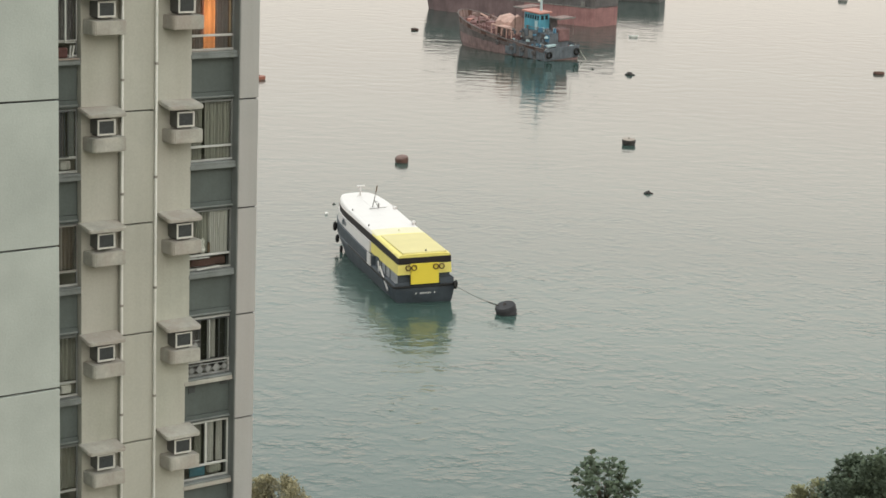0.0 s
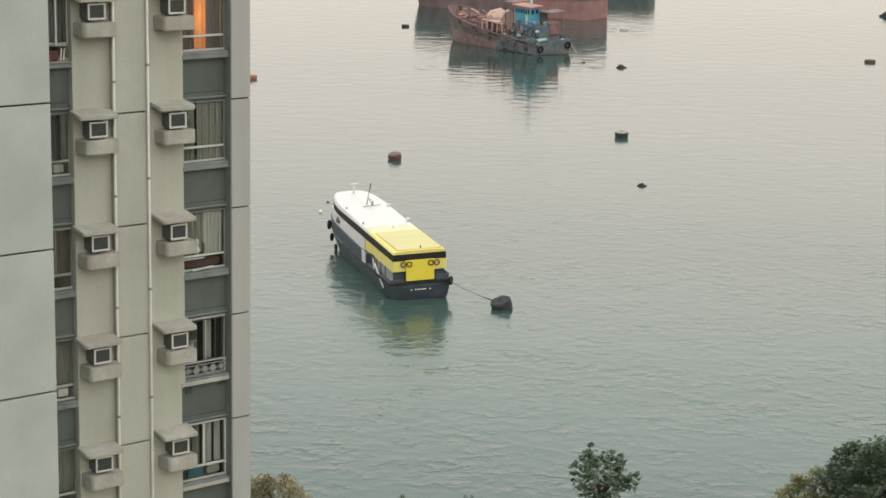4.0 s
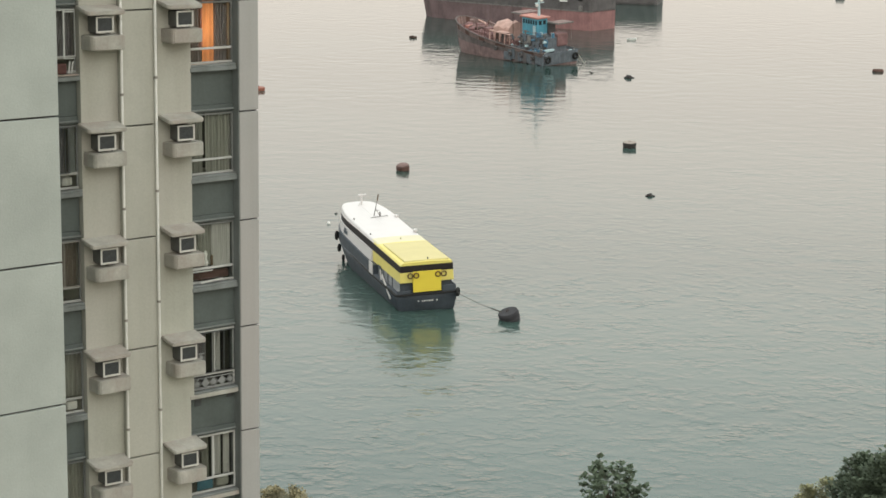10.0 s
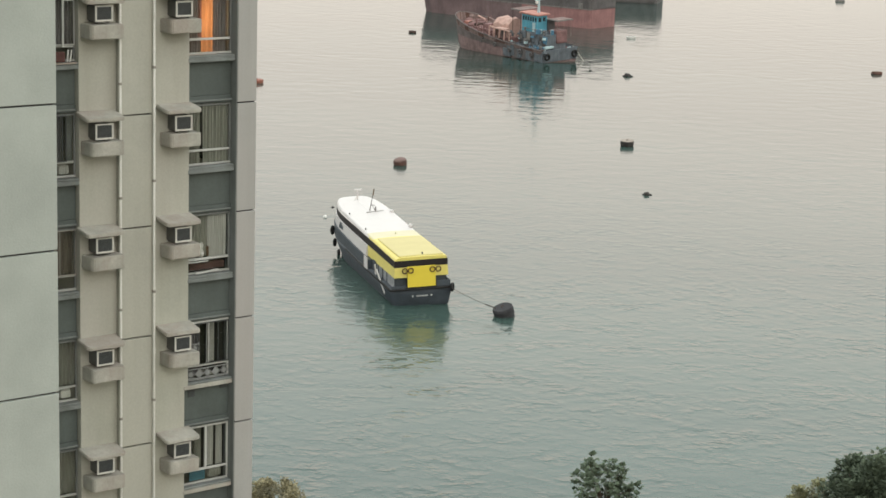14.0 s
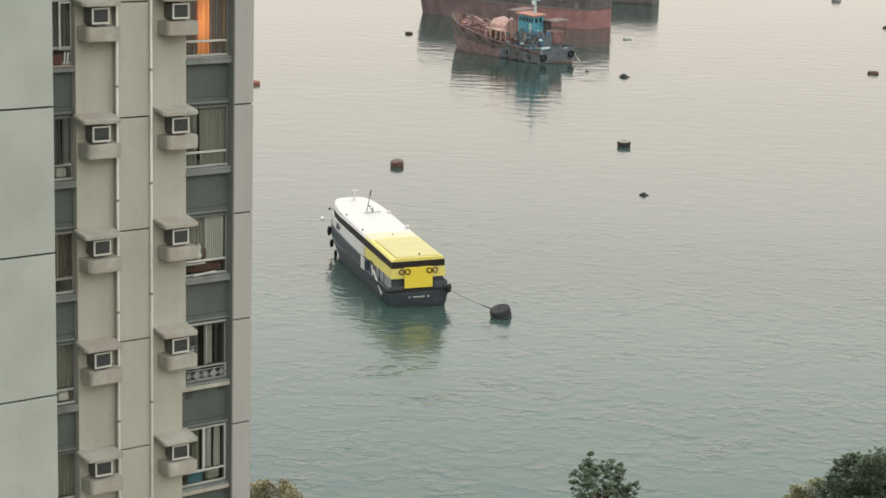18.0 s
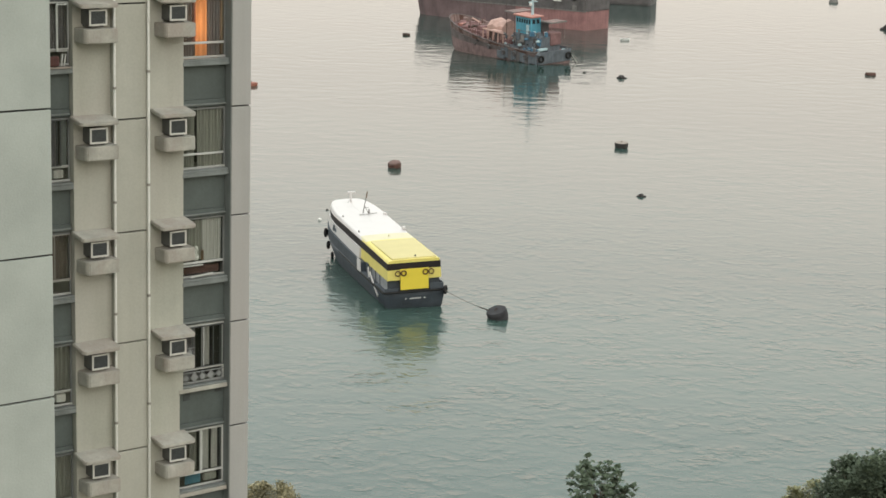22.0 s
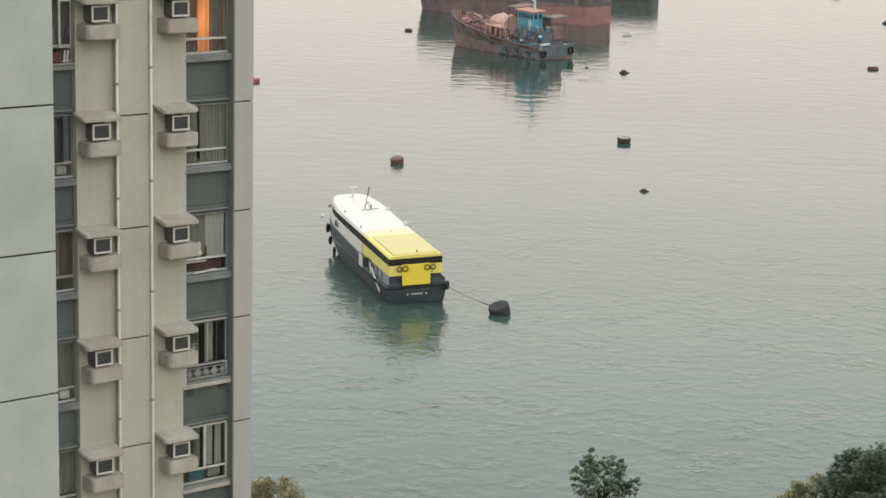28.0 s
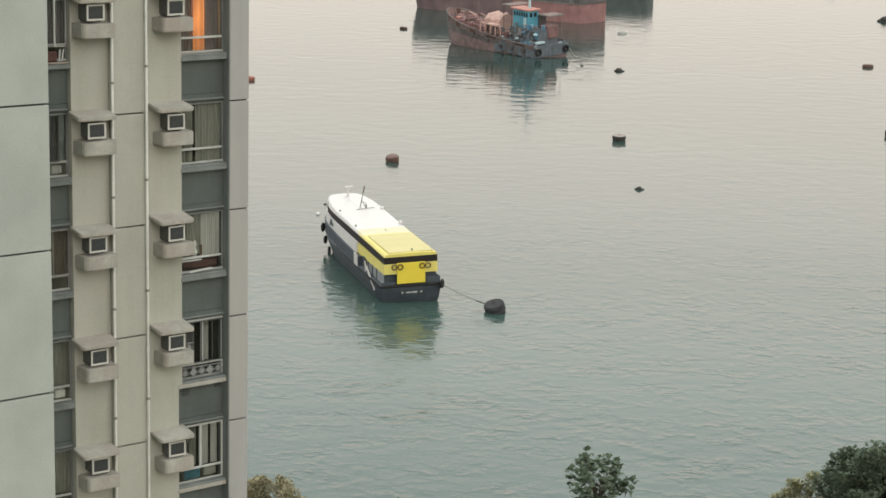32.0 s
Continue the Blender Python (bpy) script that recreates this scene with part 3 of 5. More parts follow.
def make_window(x0, x1, k, split, rail, name="window", dull=False):
    """One window: head, frame, panes, sill and the slate panel below it. k is the storey."""
    z0, z1 = 35.58 + k * FLOOR, 37.10 + k * FLOOR
    zr = z0 + rail
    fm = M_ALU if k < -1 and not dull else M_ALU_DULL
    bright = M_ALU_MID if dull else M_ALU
    xl = x0 - 0.10 if (k <= -2 and x0 > -3) else x0
    if k <= -3:
        x0 = xl
    w = part(name, boxed(x0, x1, 0.27, 0.32, z0, z0 + 0.05, 0.006), M_ALU_MID, tower)
    for a in ((x0, x1, z1 - 0.05, z1), (x0, x0 + 0.045, z0 + 0.052, z1 - 0.052), (x1 - 0.045, x1, z0 + 0.052, z1 - 0.052)):
        part("window_frame", boxed(a[0], a[1], 0.27, 0.32, a[2], a[3], 0.006), fm, w)
    part("transom", boxed(x0 + 0.047, x1 - 0.047, 0.262, 0.318, zr - 0.025, zr + 0.03, 0.006), bright, w)
    if split:
        xm = x0 + (x1 - x0) * split
        part("mullion", boxed(xm - 0.03, xm + 0.03, 0.258, 0.316, zr + 0.032, z1 - 0.052, 0.006), bright, w)
        spans = ((x0 + 0.047, xm - 0.032), (xm + 0.032, x1 - 0.047))
    else:
        spans = ((x0 + 0.047, x1 - 0.047),)
    for a, b in spans:
        g = part("pane", boxed(a, b, 0.29, 0.296, zr + 0.034, z1 - 0.054), M_GLASS, w)
        g.visible_shadow = False
    g = part("pane", boxed(x0 + 0.047, x1 - 0.047, 0.29, 0.296, z0 + 0.054, zr - 0.028), M_GLASS, w)
    g.visible_shadow = False
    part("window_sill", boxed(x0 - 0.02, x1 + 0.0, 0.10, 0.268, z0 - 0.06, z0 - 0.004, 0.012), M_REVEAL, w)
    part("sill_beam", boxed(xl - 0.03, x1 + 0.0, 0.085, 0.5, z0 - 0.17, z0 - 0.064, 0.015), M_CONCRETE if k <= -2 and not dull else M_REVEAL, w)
    part("spandrel_panel", boxed(xl, x1, 0.27, 0.5, z0 - 1.02, z0 - 0.174, 0.01), M_SPANDREL, w, "slate green panel")
    part("lintel", boxed(xl, x1, 0.235, 0.5, z1 - 2.75 + 0.02, z0 - 1.024, 0.012), M_SPANDREL, w)
    part("drip_ledge", boxed(xl, x1, 0.185, 0.232, z0 - 1.16, z0 - 1.12, 0.008), M_REVEAL, w)
    # the room behind
    part("room", boxed(x0 - 0.03, x1, 1.9, 2.15, z0 - 0.1, z1 + 0.1), M_ROOM, w)
    part("room_floor", boxed(x0 - 0.03, x1, 0.505, 1.9, z0 - 0.3, z0 - 0.1), M_ROOM, w)
    return z0, zr, z1


WR0, WR1 = -1.87, -0.58
WL0, WL1 = -6.35, -4.88
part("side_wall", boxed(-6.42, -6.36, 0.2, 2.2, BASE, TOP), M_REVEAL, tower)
WIN = {}
for k in range(-4, 3):
    WIN["r", k] = make_window(WR0, WR1, k, 0.52 if k in (-3, -2) else 0.0, 0.37 if k > -3 else 0.36)
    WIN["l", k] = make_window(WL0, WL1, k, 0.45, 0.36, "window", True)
for name in ("r", "l"):
    x0, x1 = (WR0 - 0.10, WR1) if name == "r" else (WL0, WL1)
    part("infill", boxed(x0, x1, 0.27, 2.2, BASE, WIN[name, -4][0] - 1.2), M_SPANDREL, tower)
    part("infill", boxed(x0 + (0.10 if name == "r" else 0), x1, 0.27, 2.2, WIN[name, 2][2] + 0.02, TOP), M_SPANDREL, tower)

# ------------------------------------------------------------------ in the windows
z0, zr, z1 = WIN["r", 1]
curtain(-1.36, -1.03, 0.40, z0 + 0.02, z1, M_CURT_ORANGE, "orange curtain lit from inside the room", 2, 0.03, 1)
curtain(-1.46, -1.34, 0.44, zr + 0.02, z1, M_CURT_PINK, "dull pink curtain beside an orange one", 2, 0.03, 2)
curtain(-1.70, -1.38, 0.45, z0, z1, M_CURT_DARK, "dark curtain drawn aside", 4, 0.03, 2)
curtain(-1.02, -0.62, 0.45, z0, z1, M_CURT_DARK, "dark curtain drawn aside", 5, 0.03, 3)
lamp = new("room_lamp", bpy.data.lights.new("room_lamp", "POINT"))
lamp.data.energy = 34
lamp.data.color = (1.0, 0.62, 0.33)
lamp.data.shadow_soft_size = 0.12
lamp.matrix_world = tw @ pose(-1.20, 1.1, z0 + 0.85)
z0, zr, z1 = WIN["r", 0]
curtain(-1.85, -1.40, 0.36, z0, z1, M_CURT_GREY, "grey-green curtain half drawn", 6, 0.03, 4)
curtain(-1.36, -0.60, 0.36, z0, z1, M_CURT_GREY, "grey-green curtain half drawn", 8, 0.03, 5)
z0, zr, z1 = WIN["r", -1]
curtain(-1.85, -1.20, 0.38, zr + 0.05, z1, M_CURT_GREY, "plain grey curtain behind a window", 7, 0.03, 6)
curtain(-1.18, -0.62, 0.36, zr + 0.02, z1, M_CURT_WHITE, "pale vertical blind behind a window", 9, 0.02, 7)
z0, zr, z1 = WIN["r", -2]
curtain(-1.60, -1.22, 0.6, z0, z1, M_CURT_DARK, "dark curtain behind a window", 5, 0.03, 8)
curtain(-1.02, -0.86, 0.5, zr, z1, M_CURT_WHITE, "pale curtain gathered at one side", 3, 0.03, 9)
z0, zr, z1 = WIN["r", -3]
curtain(-1.70, -1.50, 0.5, zr, z1, M_CURT_DARK, "dark striped curtain behind a mullioned window", 4, 0.03, 10)
curtain(-1.44, -1.24, 0.5, zr, z1, M_CURT_GREY, "grey striped curtain behind a mullioned window", 4, 0.03, 13)
curtain(-1.14, -0.90, 0.45, zr, z1, M_CURT_WHITE, "white net curtain parted in the middle", 4, 0.03, 11)
curtain(-0.84, -0.64, 0.45, zr, z1, M_CURT_WHITE, "white net curtain parted in the middle", 4, 0.03, 12)
solid("board", boxed(-1.68, -1.22, 0.34, 0.36, z0 + 0.06, zr - 0.05, 0.004), M_BLUE, tw, "teal blue board standing on a window sill", "board")
for k, mt, lb in ((1, M_CURT_DARK, "dark curtain behind a window"), (-1, M_CURT_BROWN, "grey-brown blind behind a window"), (-2, M_CURT_GREY, "plain grey curtain behind a window"), (-3, M_CURT_GREY, "plain grey curtain behind a window")):
    z0, zr, z1 = WIN["l", k]
    curtain(-5.9, -4.8, 0.5, zr, z1, mt, lb, 10, 0.03, 20 + k)


def grille_bars(x0, x1, z0, z1, step, material, name="window_grille"):
    """A security grille of thin upright bars in front of a window."""
    bm = bmesh.new()
    n = max(2, round((x1 - x0) / step))
    for i in range(n + 1):
        x = x0 + (x1 - x0) * i / n
        box(bm, x - 0.009, x + 0.009, 0.215, 0.233, z0, z1)
    for z in (z0, z1):
        box(bm, x0, x1, 0.205, 0.223, z - 0.012, z + 0.012)
    return part(name, bm, material, tower, "iron security bars")


def diamonds(x0, x1, z0, z1, n):
    """Ornamental ironwork: a row of diamonds between two rails."""
    bm = bmesh.new()
    zc, h = (z0 + z1) / 2, (z1 - z0) / 2
    w = (x1 - x0) / n / 2
    for i in range(n):
        xc = x0 + w * (2 * i + 1)
        for a, b in (((-w, 0), (0, h)), ((0, h), (w, 0)), ((w, 0), (0, -h)), ((0, -h), (-w, 0))):
            tube(bm, [(xc + a[0], 0.22, zc + a[1]), (xc + b[0], 0.22, zc + b[1])], 0.008, 5)
        k = 0.72 + 0.12 * ((i * 3) % 2)
        vs = [bm.verts.new((xc + w * k * u, 0.224, zc + h * k * v)) for u, v in ((-1, 0), (0, 1), (1, 0), (0, -1))]
        back = [bm.verts.new(v.co + Vector((0, 0.012, 0))) for v in vs]
        bm.faces.new(vs)
        bm.faces.new(back[::-1])
        for q in range(4):
            bm.faces.new((vs[q], vs[(q + 1) % 4], back[(q + 1) % 4], back[q]))
    for z in (z0, z1):
        tube(bm, [(x0, 0.22, z), (x1, 0.22, z)], 0.014, 5)
    return part("ornamental_grille", bm, M_IRON_PALE, tower, "grey diamond ironwork")


z0, zr, z1 = WIN["r", -2]
diamonds(-1.84, -0.62, z0 + 0.04, z0 + 0.30, 5)
diamonds(-1.72, -1.48, zr + 0.05, zr + 0.30, 1)
diamonds(-1.72, -1.48, zr + 0.33, zr + 0.58, 1)
grille_bars(-1.84, -0.62, zr + 0.05, z1 - 0.05, 0.30, M_ACGRILLE)
z0 = WIN["r", -2][0]
# thin dark plates for two dark marks below this sill
for x in (-1.78, -0.84):
    part("dark_plate", boxed(x, x + 0.20, 0.255, 0.275, z0 - 0.42 + 0.1 * (x > -1), z0 - 0.18, 0.006), M_ACGRILLE, tower, "small dark plate below the sill")
# an open bottom sash with dull red bedding airing behind it
z0, zr, z1 = WIN["r", -1]
sash = part("open_sash", boxed(-1.82, -1.22, 0.235, 0.262, zr - 0.075, zr - 0.045, 0.005), M_ALU, tower, "white sash tilted open")
part("sash_bar", boxed(-0.34, 0.34, -0.03, 0.03, -0.022, 0.022, 0.012, m=pose(-1.30, 0.17, z0 + 0.06, 0, -3, 4)), M_ALU, sash)
solid("hanging_cloth", boxed(-0.035, 0.035, -0.02, 0.02, 0, 0.26, 0.018), M_BROWN, tw @ pose(-1.19, 0.34, zr + 0.04), "small brown cloth hung up in a window", "cloth")
solid("bedding", boxed(-1.70, -0.68, 0.34, 0.52, z0 + 0.06, zr - 0.10, 0.06), M_RED_CLOTH, tw, "dull red folded bedding on a window sill", "bedding")
solid("ornament", lathe(bmesh.new(), [(0.05, 0), (0.08, 0.1), (0.03, 0.2), (0.06, 0.3), (0.02, 0.38)], 12), M_FOAM, tw @ pose(-1.36, 0.36, zr + 0.04), "small white ornament standing in a window", "ornament", smooth=True)
# the narrow column of windows beside the wing
for k, mt, xr, step in ((0, M_ACGRILLE, -5.14, 0.10), (-1, M_CLAMP, -4.92, 0.42), (1, M_ALU, -4.92, 0.28)):
    z0, zr, z1 = WIN["l", k]
    grille_bars(-5.75, xr, zr + 0.04, z1 - 0.04, step, mt)
z0, zr, z1 = WIN["l", 0]
curtain(-5.9, -5.14, 0.5, zr, z1, M_CURT_DARK, "dark curtain behind a barred window", 8, 0.03, 20)
# opaque panel stands in for a closed pane, its reflection put into colour
solid("blind", boxed(-5.11, -4.94, 0.33, 0.345, zr + 0.03, z1 - 0.06, 0.004), M_REVEAL, tw, "flat grey-green panel in part of a window", "blind")
z0, zr, z1 = WIN["l", 1]
solid("bedding", boxed(-5.6, -5.20, 0.10, 0.20, z0 + 0.0, z0 + 0.25, 0.05), M_RED_CLOTH, tw, "dull red bundle standing on a window sill", "bedding")
for x, a in ((-5.15, 6), (-5.08, 9)):
    solid("leaning_slat", boxed(-0.018, 0.018, -0.012, 0.012, 0, 0.29, 0.004), M_ALU, tw @ pose(x, 0.13, z0, 0, a, 0), "pale wooden slat leaning on a window sill", "slat", "slats on the sill")
part("sill_board", boxed(-5.62, -4.93, 0.06, 0.21, z0 - 0.045, z0 - 0.004, 0.006), M_RUST_PALE, tower, "pale brown sill board")
casement = part("open_casement", boxed(-5.325, -5.285, 0.02, 0.06, zr + 0.02, z1 - 0.05, 0.006), M_ALU, tower, "white casement standing open")
part("casement_bar", boxed(-5.325, -5.04, 0.022, 0.058, z1 - 0.085, z1 - 0.052, 0.006), M_ALU, casement)
part("casement_bar", boxed(-5.325, -5.04, 0.022, 0.058, zr + 0.0, zr + 0.018, 0.004), M_ALU, casement)
for k, mt, lb in ((0, M_CURT_WHITE, "pale bundle on a window sill"), (-2, M_FOAM, "white basin on a window sill")):
    z0, zr, z1 = WIN["l", k]
    solid("bundle", boxed(-5.28, -5.0, 0.34, 0.52, z0 + 0.06, z0 + 0.28, 0.06), mt, tw, lb, "bundle")
z0, zr, z1 = WIN["r", -3]
solid("bundle", boxed(-1.10, -0.72, 0.34, 0.50, z0 + 0.06, z0 + 0.30, 0.07), M_CURT_GREY, tw, "grey folded cloth on a window sill", "bundle")


# ------------------------------------------------------------------ the ferry
def outline(y, half, length, blunt, bow_start):
    """Half width of a hull or deck at y along its length."""
    if y <= bow_start:
        return half
    f = (y - bow_start) / (length - bow_start)
    return half * (blunt + (1 - blunt) * math.sqrt(max(0.0, 1 - f ** 2.2)))


def hull_ring(z, half, length, blunt, bow_start, n=18, y0=0.0, lift=0.0):
    ys = [y0 + (bow_start - y0) * i / 4 for i in range(4)] + [bow_start + (length - bow_start) * math.sin(math.pi / 2 * i / n) for i in range(n + 1)]
    right = [(outline(y, half, length, blunt, bow_start), y, z + lift * (y / length) ** 2) for y in ys]
    return right + [(-x, y, zz) for x, y, zz in reversed(right)]


def cut(bm, axis, at, keep_low):
    n = Vector((0, 0, 0))
    n[axis] = 1 if keep_low else -1
    p = Vector((0, 0, 0))
    p[axis] = at
    r = bmesh.ops.bisect_plane(bm, geom=list(bm.verts) + list(bm.edges) + list(bm.faces), plane_co=p, plane_no=n, clear_outer=True)
    es = [e for e in r["geom_cut"] if isinstance(e, bmesh.types.BMEdge)]
    bmesh.ops.contextual_create(bm, geom=es)
    return bm


FERRY = (-1.95, 180.2, 0.0, 0, -2.3, 16.6)
ferry = thing("ferry", pose(*FERRY), "moored white and yellow passenger ferry with a black hull", "ferry")


def make_ferry():
    L = 27.0
    SPL = 10.2
    hull = [hull_ring(-0.6, 2.4, L - 3.0, 0.20, 16, y0=0.3), hull_ring(0.15, 2.68, L - 2.2, 0.30, 18.0, y0=0.1), hull_ring(1.2, 2.90, L - 1.0, 0.46, 19.5, lift=0.35), hull_ring(1.66, 2.98, L - 0.6, 0.52, 20, lift=0.5)]
    h = part("hull", loft(bmesh.new(), hull), M_NAVY, ferry, "black hull", True)
    # upper hull strake, higher towards the bow
    def strake(z0, z1, half, material, name, label, y0, y1, l0=0.0, l1=0.0, dl=0.0, top=0.0):
        bm = loft(bmesh.new(), [[(x + 0.03, y, z) for x, y, z in hull_ring(z0, half, L - dl, 0.50, 20.0, y0=0.0, lift=l0)], [(x + 0.03, y, z) for x, y, z in hull_ring(z1, half - top, L - dl, 0.50, 20.0, y0=0.0, lift=l1)]])
        if y0 > 0:
            cut(bm, 1, y0, False)
        if y1 < L:
            cut(bm, 1, y1, True)
        return part(name, bm, material, ferry, label)
    strake(1.664, 2.66, 2.98, M_NAVY, "topside", "black topside", 8.6, 99, 0.5, 0.70, 0.2)
    strake(1.664, 2.776, 2.52, M_GREYSIDE, "side_screen", "grey shutters round the aft deck", 0.5, 8.6)
    strake(2.664, 3.76, 2.80, M_WHITE_BOAT, "cabin_side", "white cabin side", SPL, 99, 0.70, 0.40, 0.0, 0.10)
    strake(2.78, 3.76, 2.61, M_YELLOW, "cabin_side", "yellow cabin side", 0.0, SPL, 0.0, 0.40, 0.0, 0.04)
    strake(3.764, 4.40, 2.57, M_BAND, "window_band", "dark window band", 0.0, 99, 0.40, 0.40, 0.0)
    strake(4.404, 4.56, 2.53, M_WHITE_BOAT, "eave", "white eave", SPL, 99, 0.40, 0.52, -0.1, 0.10)
    strake(4.404, 4.56, 2.53, M_YELLOW, "eave", "yellow eave", 0.0, SPL, 0.40, 0.52, -0.1, 0.10)
    # roof skin, cambered
    def roof(z, half, y0, y1, material, label, crown=0.14):
        rings = []
        for f, dz in ((1.0, 0.0), (0.975, 0.05), (0.93, 0.085), (0.75, 0.12), (0.4, crown), (0.05, crown + 0.02)):
            rings.append([(x * f + 0.10, y, zz + dz) for x, y, zz in hull_ring(z, half, L + 0.2, 0.50, 20.0, lift=0.62)])
        bm = loft(bmesh.new(), rings)
        if y0 > 0:
            cut(bm, 1, y0, False)
        if y1 < L:
            cut(bm, 1, y1, True)
        return part("roof", bm, material, ferry, label, False)
    roof(4.563, 2.47, SPL + 1.0, 99, M_WHITE_BOAT, "white cambered roof")
    roof(4.563, 2.47, SPL - 1.4, SPL + 1.0, M_CREAM, "cream strip across the roof")
    roof(4.563, 2.47, 0.0, SPL - 1.4, M_YELLOW, "yellow cambered roof")
    bm = boxed(-2.02, 2.30, 0.30, 8.4, 4.60, 4.82, 0.10)
    part("raised_roof_panel", bm, M_YELLOW_PALE, ferry, "raised faded yellow roof panel")
    # stern
    part("aft_deck", boxed(-2.88, 2.88, 0.02, 8.0, 1.664, 1.72), M_NAVY, ferry)
    part("stern_bulkhead", boxed(-2.46, 2.56, 0.46, 0.6, 1.722, 2.77), M_NAVY, ferry)
    door = part("stern_door", boxed(-1.36, 1.36, -0.20, -0.05, 1.86, 3.84, 0.03), M_YELLOW_DEEP, ferry, "deep yellow stern panel")
    for x in (-1.62, -1.05, 1.05, 1.62):
        bm = bmesh.new()
        torus(bm, 0.235, 0.06, pose(x, -0.26, 3.48, 90, 0, 0))
        part("life_ring", bm, M_BRONZE, ferry, "dark brown ring", True)
    part("rubbing_strake", tube(bmesh.new(), [(-2.95, 18.0, 1.8), (-2.98, 9.0, 1.66), (-2.98, 0.15, 1.62), (-2.85, -0.06, 1.62), (0, -0.10, 1.62), (2.85, -0.06, 1.62), (2.98, 0.15, 1.62), (2.98, 9.0, 1.66), (2.95, 18.0, 1.8)], 0.11, 8), M_RUBBER, ferry, "black rubber rubbing strake", True)
    part("bulwark", boxed(1.5, 2.86, 0.0, 0.12, 1.722, 2.30, 0.03), M_NAVY, ferry)
    part("bulwark", boxed(2.74, 2.86, 0.13, 2.4, 1.722, 2.30, 0.03), M_NAVY, ferry)
    part("bulwark", boxed(-2.86, -1.5, 0.0, 0.12, 1.722, 2.02, 0.03), M_NAVY, ferry)
    # fenders
    for x, y, z, r, a in ((3.02, -0.05, 1.55, 0.30, 60), (-2.90, 24.2, 2.50, 0.36, 62), (-2.76, 23.8, 1.25, 0.30, 62), (-2.60, 22.8, 0.35, 0.24, 70), (2.35, 24.2, 2.5, 0.36, 40)):
        bm = bmesh.new()
        torus(bm, r, 0.14, pose(x, y, z, 90, 0, a))
        part("tyre_fender", bm, M_RUBBER, ferry, "black tyre fender", True)
    # unreadable name across the transom
    for i, (x, w) in enumerate(((-0.85, 0.13), (-0.48, 0.10), (-0.34, 0.12), (-0.19, 0.09), (-0.06, 0.11), (0.08, 0.10), (0.21, 0.12), (0.36, 0.10), (0.72, 0.14))):
        part("name_bar", boxed(x * 1.15 + 0.1, x * 1.15 + 0.1 + w * 0.78, -0.012, 0.06, 0.88, 1.0), M_FOAM, ferry)
    # side door, steps and white side panel on the port side
    part("side_panel", boxed(-3.06, -2.98, 8.7, 10.0, 1.75, 2.9, 0.02), M_WHITE_BOAT, ferry, "white side panel")
    # flat navy plate paints the dark inside of the entrance
    part("entrance_shade", boxed(-2.62, -2.54, 6.9, 8.0, 1.73, 2.9), M_NAVY, ferry)
    g = part("gangway", boxed(-0.05, 0.05, -1.7, 1.7, -0.13, 0.13, 0.02, m=pose(-2.90, 4.0, 1.60, 28, 0, 0)), M_WHITE_BOAT, ferry, "white folded gangway")
    part("gangway", boxed(-0.05, 0.05, -0.5, 0.5, -0.12, 0.12, 0.02, m=pose(-2.84, 6.2, 2.3, 75, 0, 0)), M_WHITE_BOAT, ferry)
    for y in (3.0, 4.6, 6.2):
        part("screen_post", boxed(-2.56, -2.50, y, y + 0.08, 1.73, 2.95), M_NAVY, ferry)
    for i, (y, z, w) in enumerate(((20.4, 3.55, 0.7), (20.9, 3.78, 0.6), (21.3, 3.5, 0.5))):
        xa, xb = outline(y, 2.79, L, 0.50, 20.0), outline(y + 0.4, 2.79, L, 0.50, 20.0)
        turn = math.degrees(math.atan2(xa - xb, 0.4))
        part("crest", boxed(-0.04, 0.04, -w / 2, w / 2, -0.18, 0.18, 0.02, m=pose(0.02 - xa, y, z, 0, 0, -turn)), M_GREYBLUE, ferry, "faded grey-blue crest")
    # roof gear
    r = part("radar_post", tube(bmesh.new(), [(0.2, 25.6, 4.9), (0.2, 25.6, 6.25)], 0.09, 8), M_WHITE_BOAT, ferry, "white radar post")
    part("radar_scanner", boxed(-0.15, 0.70, 25.5, 25.7, 6.25, 6.40, 0.04), M_WHITE_BOAT, r)
    part("radar_stay", tube(bmesh.new(), [(0.2, 25.6, 5.7), (-0.45, 25.2, 5.0)], 0.05, 6), M_WHITE_BOAT, r)
    part("radar_base", boxed(-0.15, 0.55, 25.3, 25.9, 4.88, 5.05, 0.05), M_WHITE_BOAT, r)
    ms = part("mast", tube(bmesh.new(), [(0.15, 20.3, 4.95), (0.65, 20.3, 7.2)], [0.055, 0.035], 8), M_STEEL, ferry, "leaning signal mast")
    part("mast_flag", boxed(-0.055, 0.055, -0.04, 0.04, -0.35, 0.35, 0.02, m=pose(0.62, 20.3, 7.0, 0, 12, 0)), M_BRONZE, ms, "furled dark flag")
    part("mast_base", boxed(-0.25, 1.45, 19.7, 20.9, 4.84, 5.02, 0.05), M_WHITE_BOAT, ms)
    part("mast_rail", tube(bmesh.new(), [(-0.35, 19.6, 5.1), (0.6, 19.6, 5.14), (1.55, 19.9, 5.12)], 0.035, 6), M_STEEL, ms)
    part("mast_stay", tube(bmesh.new(), [(0.35, 20.3, 5.9), (0.75, 20.1, 5.05)], 0.035, 6), M_STEEL, ms)
    part("horn", tube(bmesh.new(), [(0.75, 20.0, 5.05), (0.75, 20.0, 5.55)], 0.08, 8), M_STEEL, ms)
